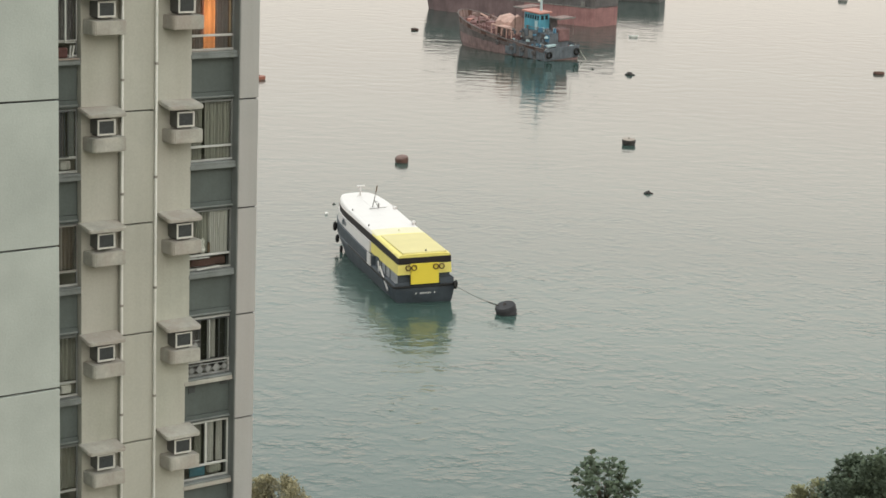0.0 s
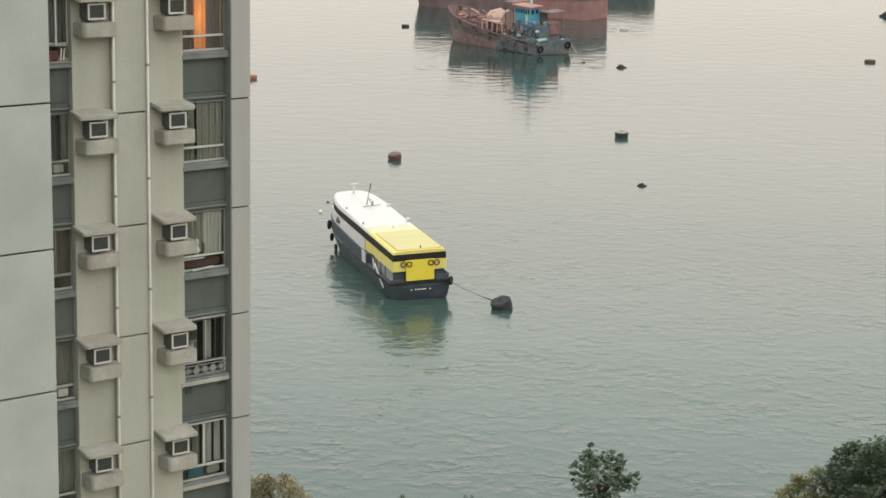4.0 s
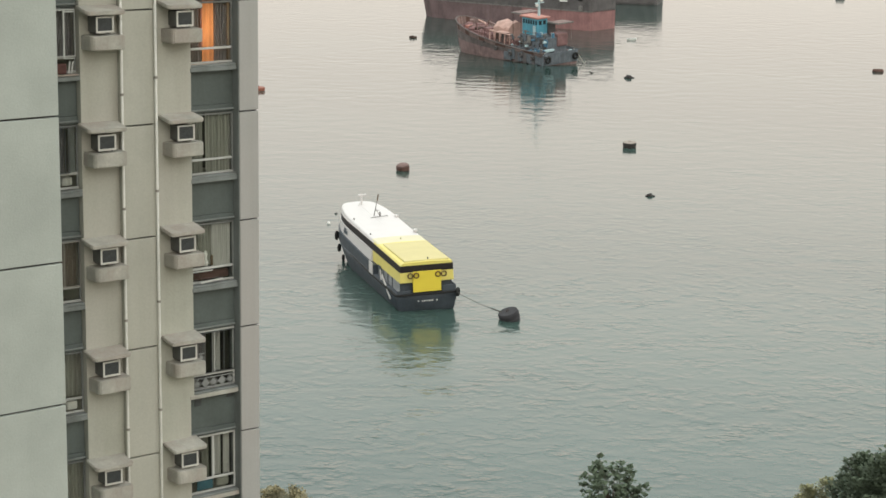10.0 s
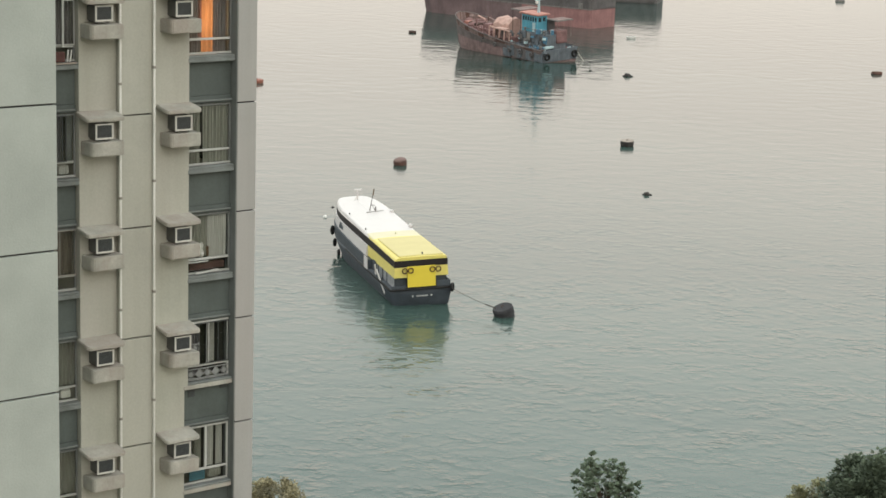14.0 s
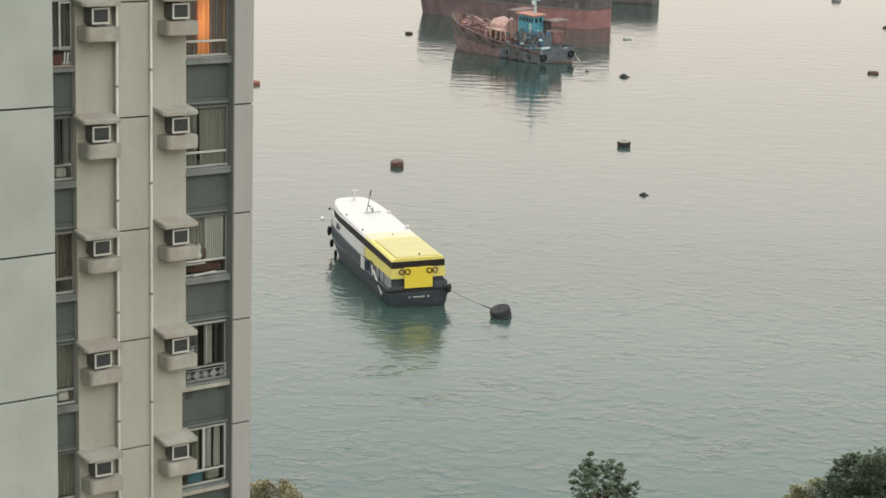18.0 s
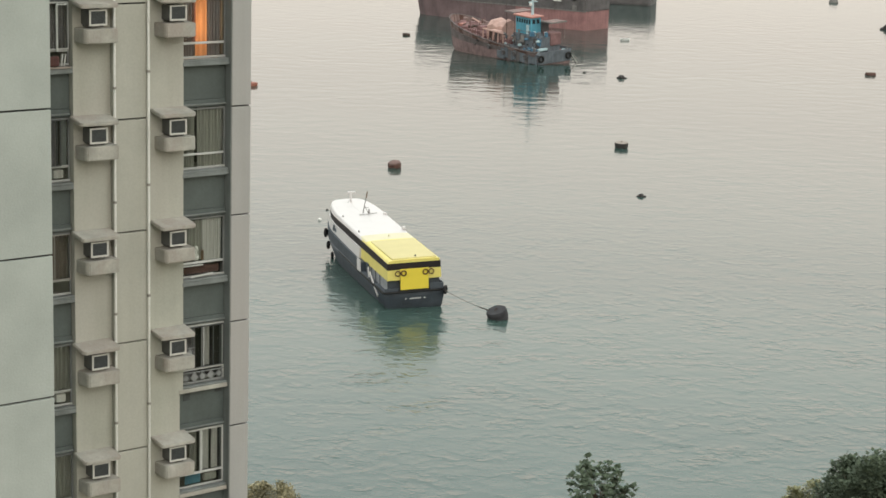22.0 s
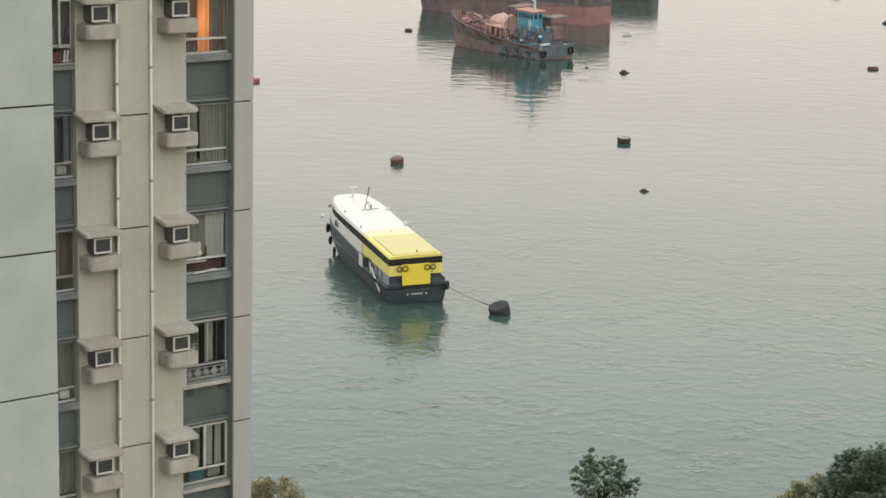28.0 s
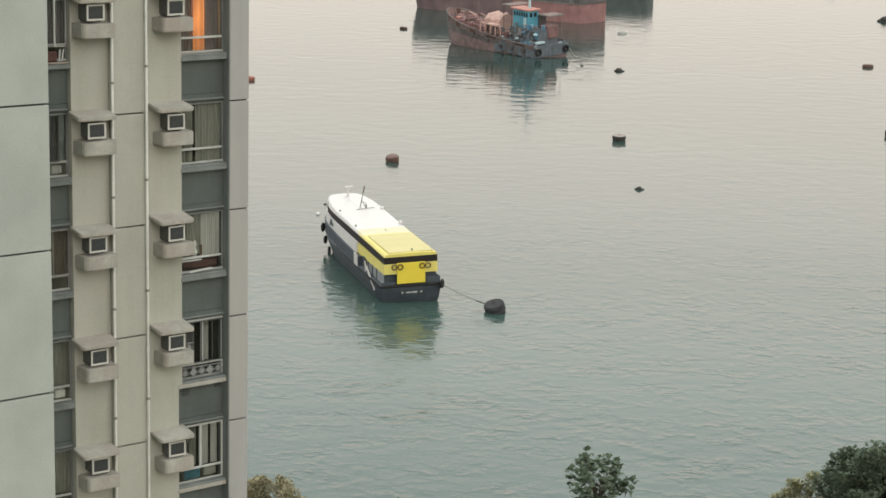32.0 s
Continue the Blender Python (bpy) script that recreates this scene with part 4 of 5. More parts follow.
    for x, y in ((2.40, 12.5), (2.32, 19.5)):
        part("roof_lamp", lathe(bmesh.new(), [(0.12, 4.6), (0.13, 4.80), (0.21, 4.86), (0.22, 5.05), (0.12, 5.14)], 12, Matrix.Translation((x, y, 0.1 if y > 15 else 0))), M_WHITE_BOAT, ferry, "", True)
    for x, y in ((-2.1, 12.8), (-2.05, 19.8), (0.2, 9.9)):
        part("roof_vent", lathe(bmesh.new(), [(0.05, 4.6), (0.06, 4.80), (0.08, 4.84), (0.07, 4.98), (0.03, 5.0)], 10, Matrix.Translation((x, y, 0.15 if y > 15 else 0))), M_STEEL if x < 0 else M_CREAM, ferry, "", True)
    part("roof_hatch", boxed(0.5, 1.4, 22.6, 23.3, 4.98, 5.14, 0.04), M_STEEL, ferry)
    part("stern_light", lathe(bmesh.new(), [(0.07, 4.80), (0.07, 4.98), (0.03, 5.02)], 8, Matrix.Translation((0.3, 0.55, 0))), M_NAVY, ferry)


make_ferry()


# ------------------------------------------------------------------ buoys and floats
def make_buoy(x, y, r, h, material, label, tilt=(0, 0, 0), top=None, group="mooring buoys"):
    b = thing("mooring_buoy", pose(x, y, 0, *tilt), label, "buoy", group)
    k = 0.92
    part("drum", lathe(bmesh.new(), [(r * 0.80, -0.5), (r * 0.90, -0.3), (r * 0.95, h * 0.30), (r * 1.0, h * 0.34), (r * 1.0, h * 0.42), (r * 0.97, h * 0.46), (r, h * 0.88), (r * k, h)], 28), material, b, "", False)
    part("rim", lathe(bmesh.new(), [(r * 0.90, h), (r * 0.95, h + 0.03), (r * 0.90, h + 0.07), (r * 0.55, h + 0.05)], 28), top or material, b, "scraped pale rim" if top else "")
    bm = bmesh.new()
    torus(bm, 0.12, 0.035, pose(0, 0, h + 0.12, 90, 0, 30), 14, 6)
    part("mooring_eye", bm, M_RUST, b, "", True)
    return b


near_buoy = make_buoy(5.82, 177.2, 0.98, 1.0, M_TAR, "dark tarred mooring buoy tilted by a taut rope", (12, -16, 0))
make_buoy(25.67, 280.4, 0.98, 0.75, M_RUST_DARK, "dark mooring buoy with a pale rim", (5, 0, 0), M_RUST_PALE)
round_buoy = make_buoy(-6.16, 258.0, 0.90, 0.58, M_RUST_RED, "rust-brown round mooring buoy", (6, -8, 0))
part("cap", lathe(bmesh.new(), [(0.88, 0.58), (0.80, 0.74), (0.62, 0.88), (0.36, 0.97), (0.05, 1.0)], 24), M_RUST_CAP, round_buoy, "paler domed cap", True)
make_buoy(-8.43, 428.4, 0.85, 0.34, M_RUST, "low rusty mooring buoy", (0, 3, 0))
make_buoy(-33.0, 337.0, 1.15, 0.50, M_ORANGE, "faded orange mooring buoy", (0, 0, 0))


def make_capsule(x, y, rz, length, r, material, label, top):
    b = thing("pontoon_float", pose(x, y, 0, 0, 0, rz), label, "float", "floats on the water")
    prof = []
    for i in range(7):
        a = math.pi / 2 * i / 6
        prof.append((r * math.sin(a) + 0.01, -length / 2 + r * (1 - math.cos(a))))
    prof += [(q, -z) for q, z in reversed(prof)]
    part("tank", lathe(bmesh.new(), prof, 20, pose(0, 0, r * 0.25, 0, 90, 0)), material, b, "", True)
    part("deck_plate", boxed(-length * 0.36, length * 0.36, -r * 0.6, r * 0.6, r * 1.08, r * 1.25, 0.03), top, b)
    return b


make_capsule(81.83, 379.0, 4, 2.2, 0.46, M_RUST_RED, "long rusty cylindrical float", M_RUST_PALE)
make_capsule(107.0, 549.5, 0, 2.6, 0.7, M_STEEL, "grey-green floating tank far offshore", M_STEEL)


def make_dinghy(x, y, rz):
    b = thing("dinghy", pose(x, y, 0, 0, 0, rz), "small white dinghy adrift on the water", "boat")
    rings = []
    for z, k in ((-0.1, 0.75), (0.2, 0.95), (0.42, 1.0)):
        rings.append([(1.15 * k * math.cos(a) * (1 if math.cos(a) > 0 else 0.9), 0.55 * k * math.sin(a), z) for a in [2 * math.pi * i / 20 for i in range(20)]])
    part("hull", loft(bmesh.new(), rings), M_FOAM, b, "", False)
    part("well", boxed(-0.6, 0.6, -0.28, 0.28, 0.424, 0.46, 0.02), M_STEEL, b)
    part("thwart", boxed(-0.1, 0.1, -0.36, 0.36, 0.462, 0.50), M_FOAM, b)


make_dinghy(39.05, 430.8, 10)


def make_debris(x, y, size, seed, label, rz=0):
    rnd = random.Random(seed)
    b = thing("driftwood", pose(x, y, 0, 0, 0, rz), label, "driftwood", "floating debris")
    for i in range(3):
        s = size * (1.0 if i == 0 else 0.6)
        cx = (0, -0.35 * size, 0.45 * size)[i]
        bm = bmesh.new()
        bmesh.ops.create_icosphere(bm, subdivisions=2, radius=1.0)
        for v in bm.verts:
            v.co *= 1 + 0.35 * noise.noise(v.co * 1.7 + Vector((seed, i, 0)))
            v.co = Vector((v.co.x * s * 0.42 + cx, v.co.y * s * 0.4, v.co.z * s * (0.34 if i == 0 else 0.2) + s * 0.08))
        part("lump", bm, M_RUST_DARK, b)
    if size < 0.7:
        part("stick", tube(bmesh.new(), [(0, 0, 0.1), (-0.1 * size, 0.05, 0.75 * size)], [0.05 * size, 0.03 * size], 6), M_RUST_DARK, b)


make_debris(24.85, 241.7, 0.95, 3, "small dark floating lump of driftwood")
make_debris(32.6, 362.6, 1.5, 5, "dark floating clump of driftwood")
make_debris(105.6, 474.0, 3.0, 8, "large dark grey floating raft of debris")
make_debris(26.2, 369.4, 0.6, 11, "dark stake standing in the water")
make_debris(-13.2, 227.0, 0.35, 12, "tiny dark scrap floating on the water")
solid("float_ball", lathe(bmesh.new(), [(0.05, -0.2), (0.18, -0.1), (0.22, 0.06), (0.18, 0.20), (0.06, 0.27)], 14), M_FOAM, pose(-13.67, 220.9, 0), "small white foam float", "float", smooth=True)

make_buoy(66.9, 291.0, 0.85, 0.85, M_RUST_DARK, "dark mooring buoy with a pale rim", (0, 0, 0), M_RUST_PALE)
make_debris(96.2, 425.4, 1.2, 17, "dark mooring stake with a clump of weed")

# mooring rope from the ferry's stern to the near buoy
ROPE_A, ROPE_B = Vector((0.8, 180.6, 1.7)), Vector((4.9, 176.2, 0.95))


def make_rope():
    pts = []
    for i in range(25):
        f = i / 24
        p = ROPE_A.lerp(ROPE_B, f)
        p.z -= 0.14 * 4 * f * (1 - f)
        pts.append(p - ROPE_A)
    bm = tube(bmesh.new(), pts, [0.022 if i < 19 else 0.06 for i in range(25)], 6)
    return solid("mooring_rope", bm, M_ROPE, Matrix.Translation(ROPE_A), "dark mooring rope hanging between ferry and buoy", "rope", smooth=True)


rope = make_rope()

# ------------------------------------------------------------------ the work boat and the vessels behind
workboat = thing("work_boat", pose(21.15, 382.3, 0, 2.2, -4.0, 38.5), "rusty red work boat with a turquoise wheelhouse", "work boat")


def make_workboat():
    L = 32.4

    def ring(z, half, length, sheer, n=14, y0=0.0):
        ys = [y0 + (14 - y0) * i / 5 for i in range(5)] + [14 + (length - 14) * math.sin(math.pi / 2 * i / n) for i in range(n + 1)]
        right = []
        for y in ys:
            f = max(0, (y - 14) / (length - 14))
            right.append((half * math.sqrt(max(0.0004, 1 - f ** 2.9)), y, z + sheer * (max(0, y) / length) ** 2.2))
        return right + [(-x, y, zz) for x, y, zz in reversed(right)]
    part("hull", loft(bmesh.new(), [ring(-2.4, 3.2, L - 4.4, 0), ring(-1.0, 3.9, L - 2.6, 0), ring(0.0, 4.1, L - 2.0, 0), ring(1.5, 4.3, L - 1.7, 0.6)]), M_WORK_RED, workboat, "red lower hull paled for haze")
    part("upper_hull", loft(bmesh.new(), [ring(1.503, 4.32, L - 1.65, 0.6), ring(2.1, 4.5, L - 1.5, 2.1)]), M_SOOTY, workboat, "sooty grey-brown upper hull")
    prnd = random.Random(31)

    def gear(x, y, z, size, material, rnd):
        """One of the many loose things on deck."""
        kind = rnd.choice(("crate", "rope_coil", "drum", "plank", "net_bundle", "net_bundle", "pipe"))
        m = pose(x, y, z, 0, 0, rnd.uniform(0, 180))
        bm = bmesh.new()
        if kind == "crate":
            box(bm, -size, size, -size * 0.7, size * 0.7, 0, size * rnd.uniform(0.7, 1.6), 0.05, m=m)
        elif kind == "rope_coil":
            for k in range(3):
                torus(bm, size * (0.9 - 0.08 * k), size * 0.2, m @ Matrix.Translation((0, 0, size * (0.2 + 0.3 * k))), 14, 6)
        elif kind == "drum":
            lathe(bm, [(size * 0.5, 0), (size * 0.55, 0.04), (size * 0.55, size * 0.8), (size * 0.6, size * 0.84), (size * 0.55, size * 0.9), (size * 0.5, size * 1.6)], 10, m)
        elif kind == "plank":
            box(bm, -size * 2.6, size * 2.6, -size * 0.25, size * 0.25, 0, size * 0.16, 0.02, m=m @ pose(0, 0, size * 0.5, 0, rnd.uniform(-18, 18), 0))
        elif kind == "pipe":
            tube(bm, [m @ Vector((-size * 1.5, 0, 0.1)), m @ Vector((0, 0, size * 1.3)), m @ Vector((size * 1.2, size * 0.4, size * 1.7))], size * 0.14, 6)
        else:
            bmesh.ops.create_icosphere(bm, subdivisions=2, radius=1.0)
            for v in bm.verts:
                v.co *= 1 + 0.4 * noise.noise(v.co * 1.6 + Vector((x, y, 0)))
                v.co = m @ Vector((v.co.x * size * 1.3, v.co.y * size, max(-0.1, v.co.z * size * 0.7 + size * 0.3)))
        part(kind, bm, material, workboat, "", kind in ("net_bundle", "rope_coil"))
    y = 0.0
    while y < 11.8:
        w = prnd.uniform(0.6, 1.3)
        part("stern_plate", boxed(-4.46 - prnd.uniform(0, 0.12), -4.2, y, y + w - 0.03, prnd.uniform(0.05, 0.5), prnd.uniform(1.6, 2.7), 0.05), prnd.choice((M_GREYBLUE, M_HULL_BLACK, M_GREYBLUE)), workboat, "dull plate along the stern")
        y += w
    part("deck", loft(bmesh.new(), [ring(2.104, 4.2, L - 2.2, 2.0), ring(2.15, 4.2, L - 2.2, 2.0)]), M_DECK_RED, workboat, "red oxide deck")
    # bulwark as a ring of plates
    a, b = ring(2.105, 4.48, L - 1.6, 2.1), ring(2.58, 4.62, L - 1.3, 3.1)
    n = len(a)
    for i in range(n - 1):
        p = [Vector(a[i]), Vector(a[i + 1]), Vector(b[i + 1]), Vector(b[i])]
        mid = Vector((0, (p[0].y + p[1].y) / 2, 0))
        inn = [q + (Vector((0, q.y * 0.98 - 0.1, q.z)) - q).normalized() * 0.14 for q in p]
        bm = bmesh.new()
        loft(bm, [p, inn])
        part("bulwark_plate", bm, (M_WORN, M_RUST_RED, M_WORN)[i % 3] if i > 4 else M_GREYBLUE, workboat)
    part("rail_cap", tube(bmesh.new(), [Vector(q) + Vector((0, 0, 0.04)) for q in b], 0.13, 6), M_SOOTY, workboat, "sooty grey-brown rail cap")
    # transom
    part("transom_plate", boxed(-4.2, 4.2, -0.25, 0.0, 0.3, 2.6, 0.05), M_GREYBLUE, workboat)
    for x in (-3.6, 3.4):
        bm = bmesh.new()
        torus(bm, 0.55, 0.22, pose(x, -0.45, 1.4, 90, 0, 0), 16, 8)
        part("tyre_fender", bm, M_RUBBER, workboat, "black tyre fender", True)
    for y in (3.1, 6.4, 9.6, 14.1, 19.0):
        bm = bmesh.new()
        torus(bm, 0.34, 0.17, pose(-4.72 + max(0, y - 14) ** 2 * 0.021, y, 1.35 + 0.03 * y + 0.2 * math.sin(y * 5), 0, 90, -max(0, y - 14) * 2.2), 14, 8)
        part("tyre_fender", bm, M_HULL_BLACK, workboat, "black tyre fender", True)
    # wheelhouse block
    part("lower_house", boxed(-2.6, 2.6, 1.2, 9.2, 1.96, 5.2, 0.08), M_GREYBLUE, workboat, "dull grey-blue deckhouse")
    # tall openings are flat black plates, their inner shade put into colour
    for i, (y, w, z, h) in enumerate(((1.6, 0.8, 2.2, 1.9), (3.0, 0.7, 3.3, 0.7), (4.3, 0.7, 3.3, 0.7), (5.6, 0.9, 2.2, 1.9), (7.2, 0.7, 3.3, 0.7))):
        part("house_opening", boxed(-2.64, -2.58, y, y + w, z, z + h, 0.02), M_DARKGLASS if i % 3 else M_HULL_BLACK, workboat)
    for y in (1.4, 2.7, 4.0, 5.3, 6.9, 8.6):
        part("house_pipe", tube(bmesh.new(), [(-2.7, y, 2.0), (-2.7, y, 5.4)], 0.07, 6), prnd.choice((M_STEEL, M_RUST, M_GREYBLUE)), workboat)
    for y in (2.2, 4.7, 7.8):
        part("roof_vent", lathe(bmesh.new(), [(0.16, 0), (0.16, 0.5), (0.28, 0.6), (0.26, 0.8), (0.05, 0.85)], 10, Matrix.Translation((-2.25, y, 5.2))), M_STEEL, workboat)
    part("house_rail", tube(bmesh.new(), [(-2.5, 1.3, 5.9), (-2.5, 8.9, 5.9)], 0.05, 6), M_STEEL, workboat)
    wh = part("wheelhouse", boxed(-1.8, 0.7, 4.7, 9.3, 5.204, 8.5, 0.06), M_TURQ, workboat, "turquoise wheelhouse")
    for i in range(6):
        y = 4.95 + i * 0.72
        part("window", boxed(-1.83, -1.76, y, y + 0.46, 7.3, 8.1, 0.02), M_DARKGLASS, wh)
    for i in range(2):
        x = -1.5 + i * 1.1
        part("window", boxed(x, x + 0.7, 4.66, 4.73, 7.3, 8.1, 0.02), M_DARKGLASS, wh)
    part("wheelhouse_roof", boxed(-2.1, 1.1, 4.3, 9.8, 8.504, 8.80, 0.06), M_PINK, workboat, "faded salmon roof")
    part("door", boxed(-1.86, -1.81, 5.3, 6.1, 5.25, 7.1, 0.02), M_MAST, wh)
    mast = part("mast", tube(bmesh.new(), [(0.0, 6.4, 8.8), (0.0, 6.4, 13.2)], [0.28, 0.18], 10), M_MAST, workboat, "pale blue mast")
    part("mast_lamp", lathe(bmesh.new(), [(0.2, 0), (0.3, 0.1), (0.3, 0.5), (0.1, 0.6)], 12, Matrix.Translation((-0.5, 6.4, 10.6))), M_FOAM, mast)
    part("mast_lamp", lathe(bmesh.new(), [(0.2, 0), (0.3, 0.1), (0.3, 0.5), (0.1, 0.6)], 12, Matrix.Translation((0.3, 6.0, 11.6))), M_FOAM, mast)
    part("crosstree", boxed(-1.0, 1.2, 6.3, 6.5, 11.2, 11.4, 0.03), M_MAST, mast)
    # canopy frames fore and aft of the wheelhouse
    for q in ((-1.2, 10.4), (3.2, 10.4), (-1.2, 12.8), (3.2, 12.8)):
        part("canopy_post", tube(bmesh.new(), [(*q, 2.0), (*q, 8.8)], 0.05, 6), M_RUST, workboat)
    part("canopy", boxed(-1.4, 3.4, 10.2, 13.0, 8.8, 8.94, 0.03), M_WORN, workboat, "dull flat canopy")
    part("canopy_edge", boxed(-1.5, -1.4, 10.1, 13.1, 8.72, 8.98, 0.02), M_STEEL, workboat)
    part("canopy", boxed(0.4, 4.2, 1.2, 4.2, 7.7, 7.82, 0.03), M_WORN, workboat, "dull flat canopy")
    part("canopy_edge", boxed(0.3, 4.3, 1.1, 1.2, 7.62, 7.88, 0.02), M_STEEL, workboat)
    part("canopy_edge", boxed(0.3, 0.4, 1.2, 4.2, 7.62, 7.88, 0.02), M_STEEL, workboat)
    for q in ((0.5, 1.4), (4.0, 1.4)):
        part("canopy_post", tube(bmesh.new(), [(*q, 4.4), (*q, 7.7)], 0.045, 6), M_WORN, workboat)
    # black block paints the shade under the canopy beside the wheelhouse
    part("canopy_shade_block", boxed(0.75, 2.5, 4.4, 9.0, 5.204, 7.5, 0.05), M_HULL_BLACK, workboat)
    # pale posts and beams of an awning along the deck
    for i in range(5):
        y = 11.2 + i * 1.55
        part("awning_post", tube(bmesh.new(), [(-3.5, y, 2.2), (-3.4, y, 4.7)], 0.13, 6), M_TAN, workboat)
    part("awning_beam", tube(bmesh.new(), [(-3.4, 11.0, 4.75), (-3.35, 17.6, 4.95)], 0.14, 6), M_TAN, workboat)
    part("awning", boxed(-3.4, -2.1, 12.4, 15.4, 4.9, 5.02, 0.04), M_TAN, workboat, "sagging tan awning")
    # foredeck
    rings = []
    for i in range(7):
        y = 13.2 + i * 0.78
        sag = 0.25 * math.sin(i * 1.9)
        rings.append([(-2.1, y, 2.3), (-2.0 + 0.1 * sag, y, 5.6 + sag), (-1.0, y, 6.5 + sag * 0.6), (0.4, y, 6.75 + sag), (1.7, y, 6.1 + sag * 0.5), (2.0, y, 5.3), (2.1, y, 2.3)])
    part("canvas_house", loft(bmesh.new(), rings), M_TAN, workboat, "tan canvas shelter with a sagging ridge")
    # dark plates on the canvas stand for the shade inside its openings
    part("opening_shade_plate", boxed(-2.2, -2.05, 13.8, 15.2, 2.3, 4.6, 0.03), M_HULL_BLACK, workboat)
    part("opening_shade_plate", boxed(-2.2, -2.05, 15.8, 17.0, 2.3, 4.4, 0.03), M_RUST, workboat)
    part("hatch_coaming", boxed(-2.0, 2.0, 19.4, 24.2, 2.6, 3.9, 0.1), M_DECK_RED, workboat, "red hatch coaming")
    part("windlass", lathe(bmesh.new(), [(0.5, -1.2), (0.7, -1.0), (0.45, -0.9), (0.45, 0.9), (0.7, 1.0), (0.5, 1.2)], 14, pose(0, 26.2, 3.9, 0, 90, 0)), M_RUST_RED, workboat)
    part("bow_locker", boxed(-1.1, 0.6, 27.0, 28.2, 3.3, 4.4, 0.08), M_PINK, workboat)
    rnd = random.Random(4)
    for i in range(120):
        y = rnd.uniform(1.0, 26.0)
        w = 3.9 if y < 16 else 3.9 * math.sqrt(1 - ((y - 14) / 17) ** 2)
        x = rnd.uniform(-w, w)
        if abs(x) < 2.7 and y < 19:
            x = math.copysign(rnd.uniform(2.8, 3.9), x)
        s = rnd.uniform(0.18, 0.62)
        z = 1.98 + 1.5 * (y / 30) ** 2.2
        mt = rnd.choice((M_DECK_RED, M_RUST_RED, M_STEEL, M_DECK_RED, M_RUST_RED, M_RUBBER, M_RUST))
        if y < 11:
            mt = rnd.choice((M_GREYBLUE, M_STEEL, M_GREYBLUE, M_HULL_BLACK, M_GREYBLUE, M_MAST))
        gear(x, y, z, s * 1.25, mt, rnd)
    for i in range(16):
        y = 9 + i * 0.8
        part("stanchion", tube(bmesh.new(), [(-3.6 if y < 16 else -3.2, y, 2.0 + 1.5 * (y / 30) ** 2.2), (-3.5 if y < 16 else -3.1, y, 4.0 + 1.3 * (y / 30) ** 2.2)], 0.06, 6), rnd.choice((M_RUST_RED, M_DECK_RED, M_RUST)), workboat)
    for i in range(22):
        y = rnd.uniform(10, 27)
        w = 3.4 if y < 16 else 3.4 * math.sqrt(1 - ((y - 14) / 17) ** 2)
        x = rnd.uniform(-w, w)
        z = 2.1 + 1.5 * (y / 30) ** 2.2
        part("deck_post", tube(bmesh.new(), [(x, y, z), (x + rnd.uniform(-0.5, 0.5), y + rnd.uniform(-0.5, 0.5), z + rnd.uniform(1.2, 3.4))], rnd.uniform(0.07, 0.16), 6), rnd.choice((M_DECK_RED, M_RUST_RED, M_RUST, M_DECK_RED)), workboat)
    # heaped gear on the foredeck
    for i in range(48):
        y = rnd.uniform(17.5, 28.5)
        w = 3.6 * math.sqrt(max(0.05, 1 - ((y - 14) / 17) ** 2))
        x = rnd.uniform(-0.4, 1.0) * w
        z = 2.1 + 1.5 * (y / 30) ** 2.2
        s = rnd.uniform(0.3, 0.75)
        gear(x, y, z + 0.35, s * 1.7, rnd.choice((M_DECK_RED, M_DECK_RED, M_DECK_RED, M_WORN, M_DECK_RED, M_TAN)), rnd)
    for i in range(9):
        y = 10.5 + i * 1.9
        w = 3.0 if y < 16 else 3.0 * math.sqrt(max(0.05, 1 - ((y - 14) / 17) ** 2))
        z = 2.1 + 1.5 * (y / 30) ** 2.2
        part("deck_cargo", boxed(w * rnd.uniform(-0.9, 0.0), w * rnd.uniform(0.3, 0.95), y, y + rnd.uniform(0.8, 1.7), z, z + rnd.uniform(0.7, 1.5), 0.15), rnd.choice((M_DECK_RED, M_RUST_RED, M_DECK_RED, M_RUST)), workboat)
    for i in range(60):
        y = rnd.uniform(-0.2, 11.5)
        x = rnd.uniform(-4.3, -2.5)
        z = rnd.uniform(2.0, 2.6) if x < -3.4 else rnd.uniform(2.2, 4.8)
        s = rnd.uniform(0.10, 0.32)
        gear(x, y, z, s * 1.5, rnd.choice((M_GREYBLUE, M_HULL_BLACK, M_GREYBLUE, M_STEEL, M_RUST, M_DRUM, M_MAST)), rnd)
    for i in range(14):
        x, y = rnd.uniform(-3.9, -0.6), rnd.uniform(0.3, 4.2)
        part("drum", lathe(bmesh.new(), [(0.26, 0), (0.29, 0.03), (0.29, 0.40), (0.31, 0.43), (0.29, 0.46), (0.29, 0.86), (0.26, 0.9)], 10, Matrix.Translation((x, y, 2.2 if x < -2.7 or y < 1.1 else 5.2))), (M_DRUM, M_GREYBLUE, M_DRUM, M_MAST)[i % 4], workboat, "blue steel drum" if i % 2 == 0 else "")
    for i in range(7):
        y = 1.0 + i * 1.25
        part("house_tarp", boxed(-0.06, 0.06, -0.5, 0.5, -0.7, 0.7, 0.03, m=pose(-2.82, y + rnd.uniform(-0.2, 0.2), rnd.uniform(3.0, 4.6), rnd.uniform(-15, 15), rnd.uniform(-10, 10), rnd.uniform(-8, 8))), rnd.choice((M_GREYBLUE, M_DRUM, M_HULL_BLACK, M_STEEL)), workboat)
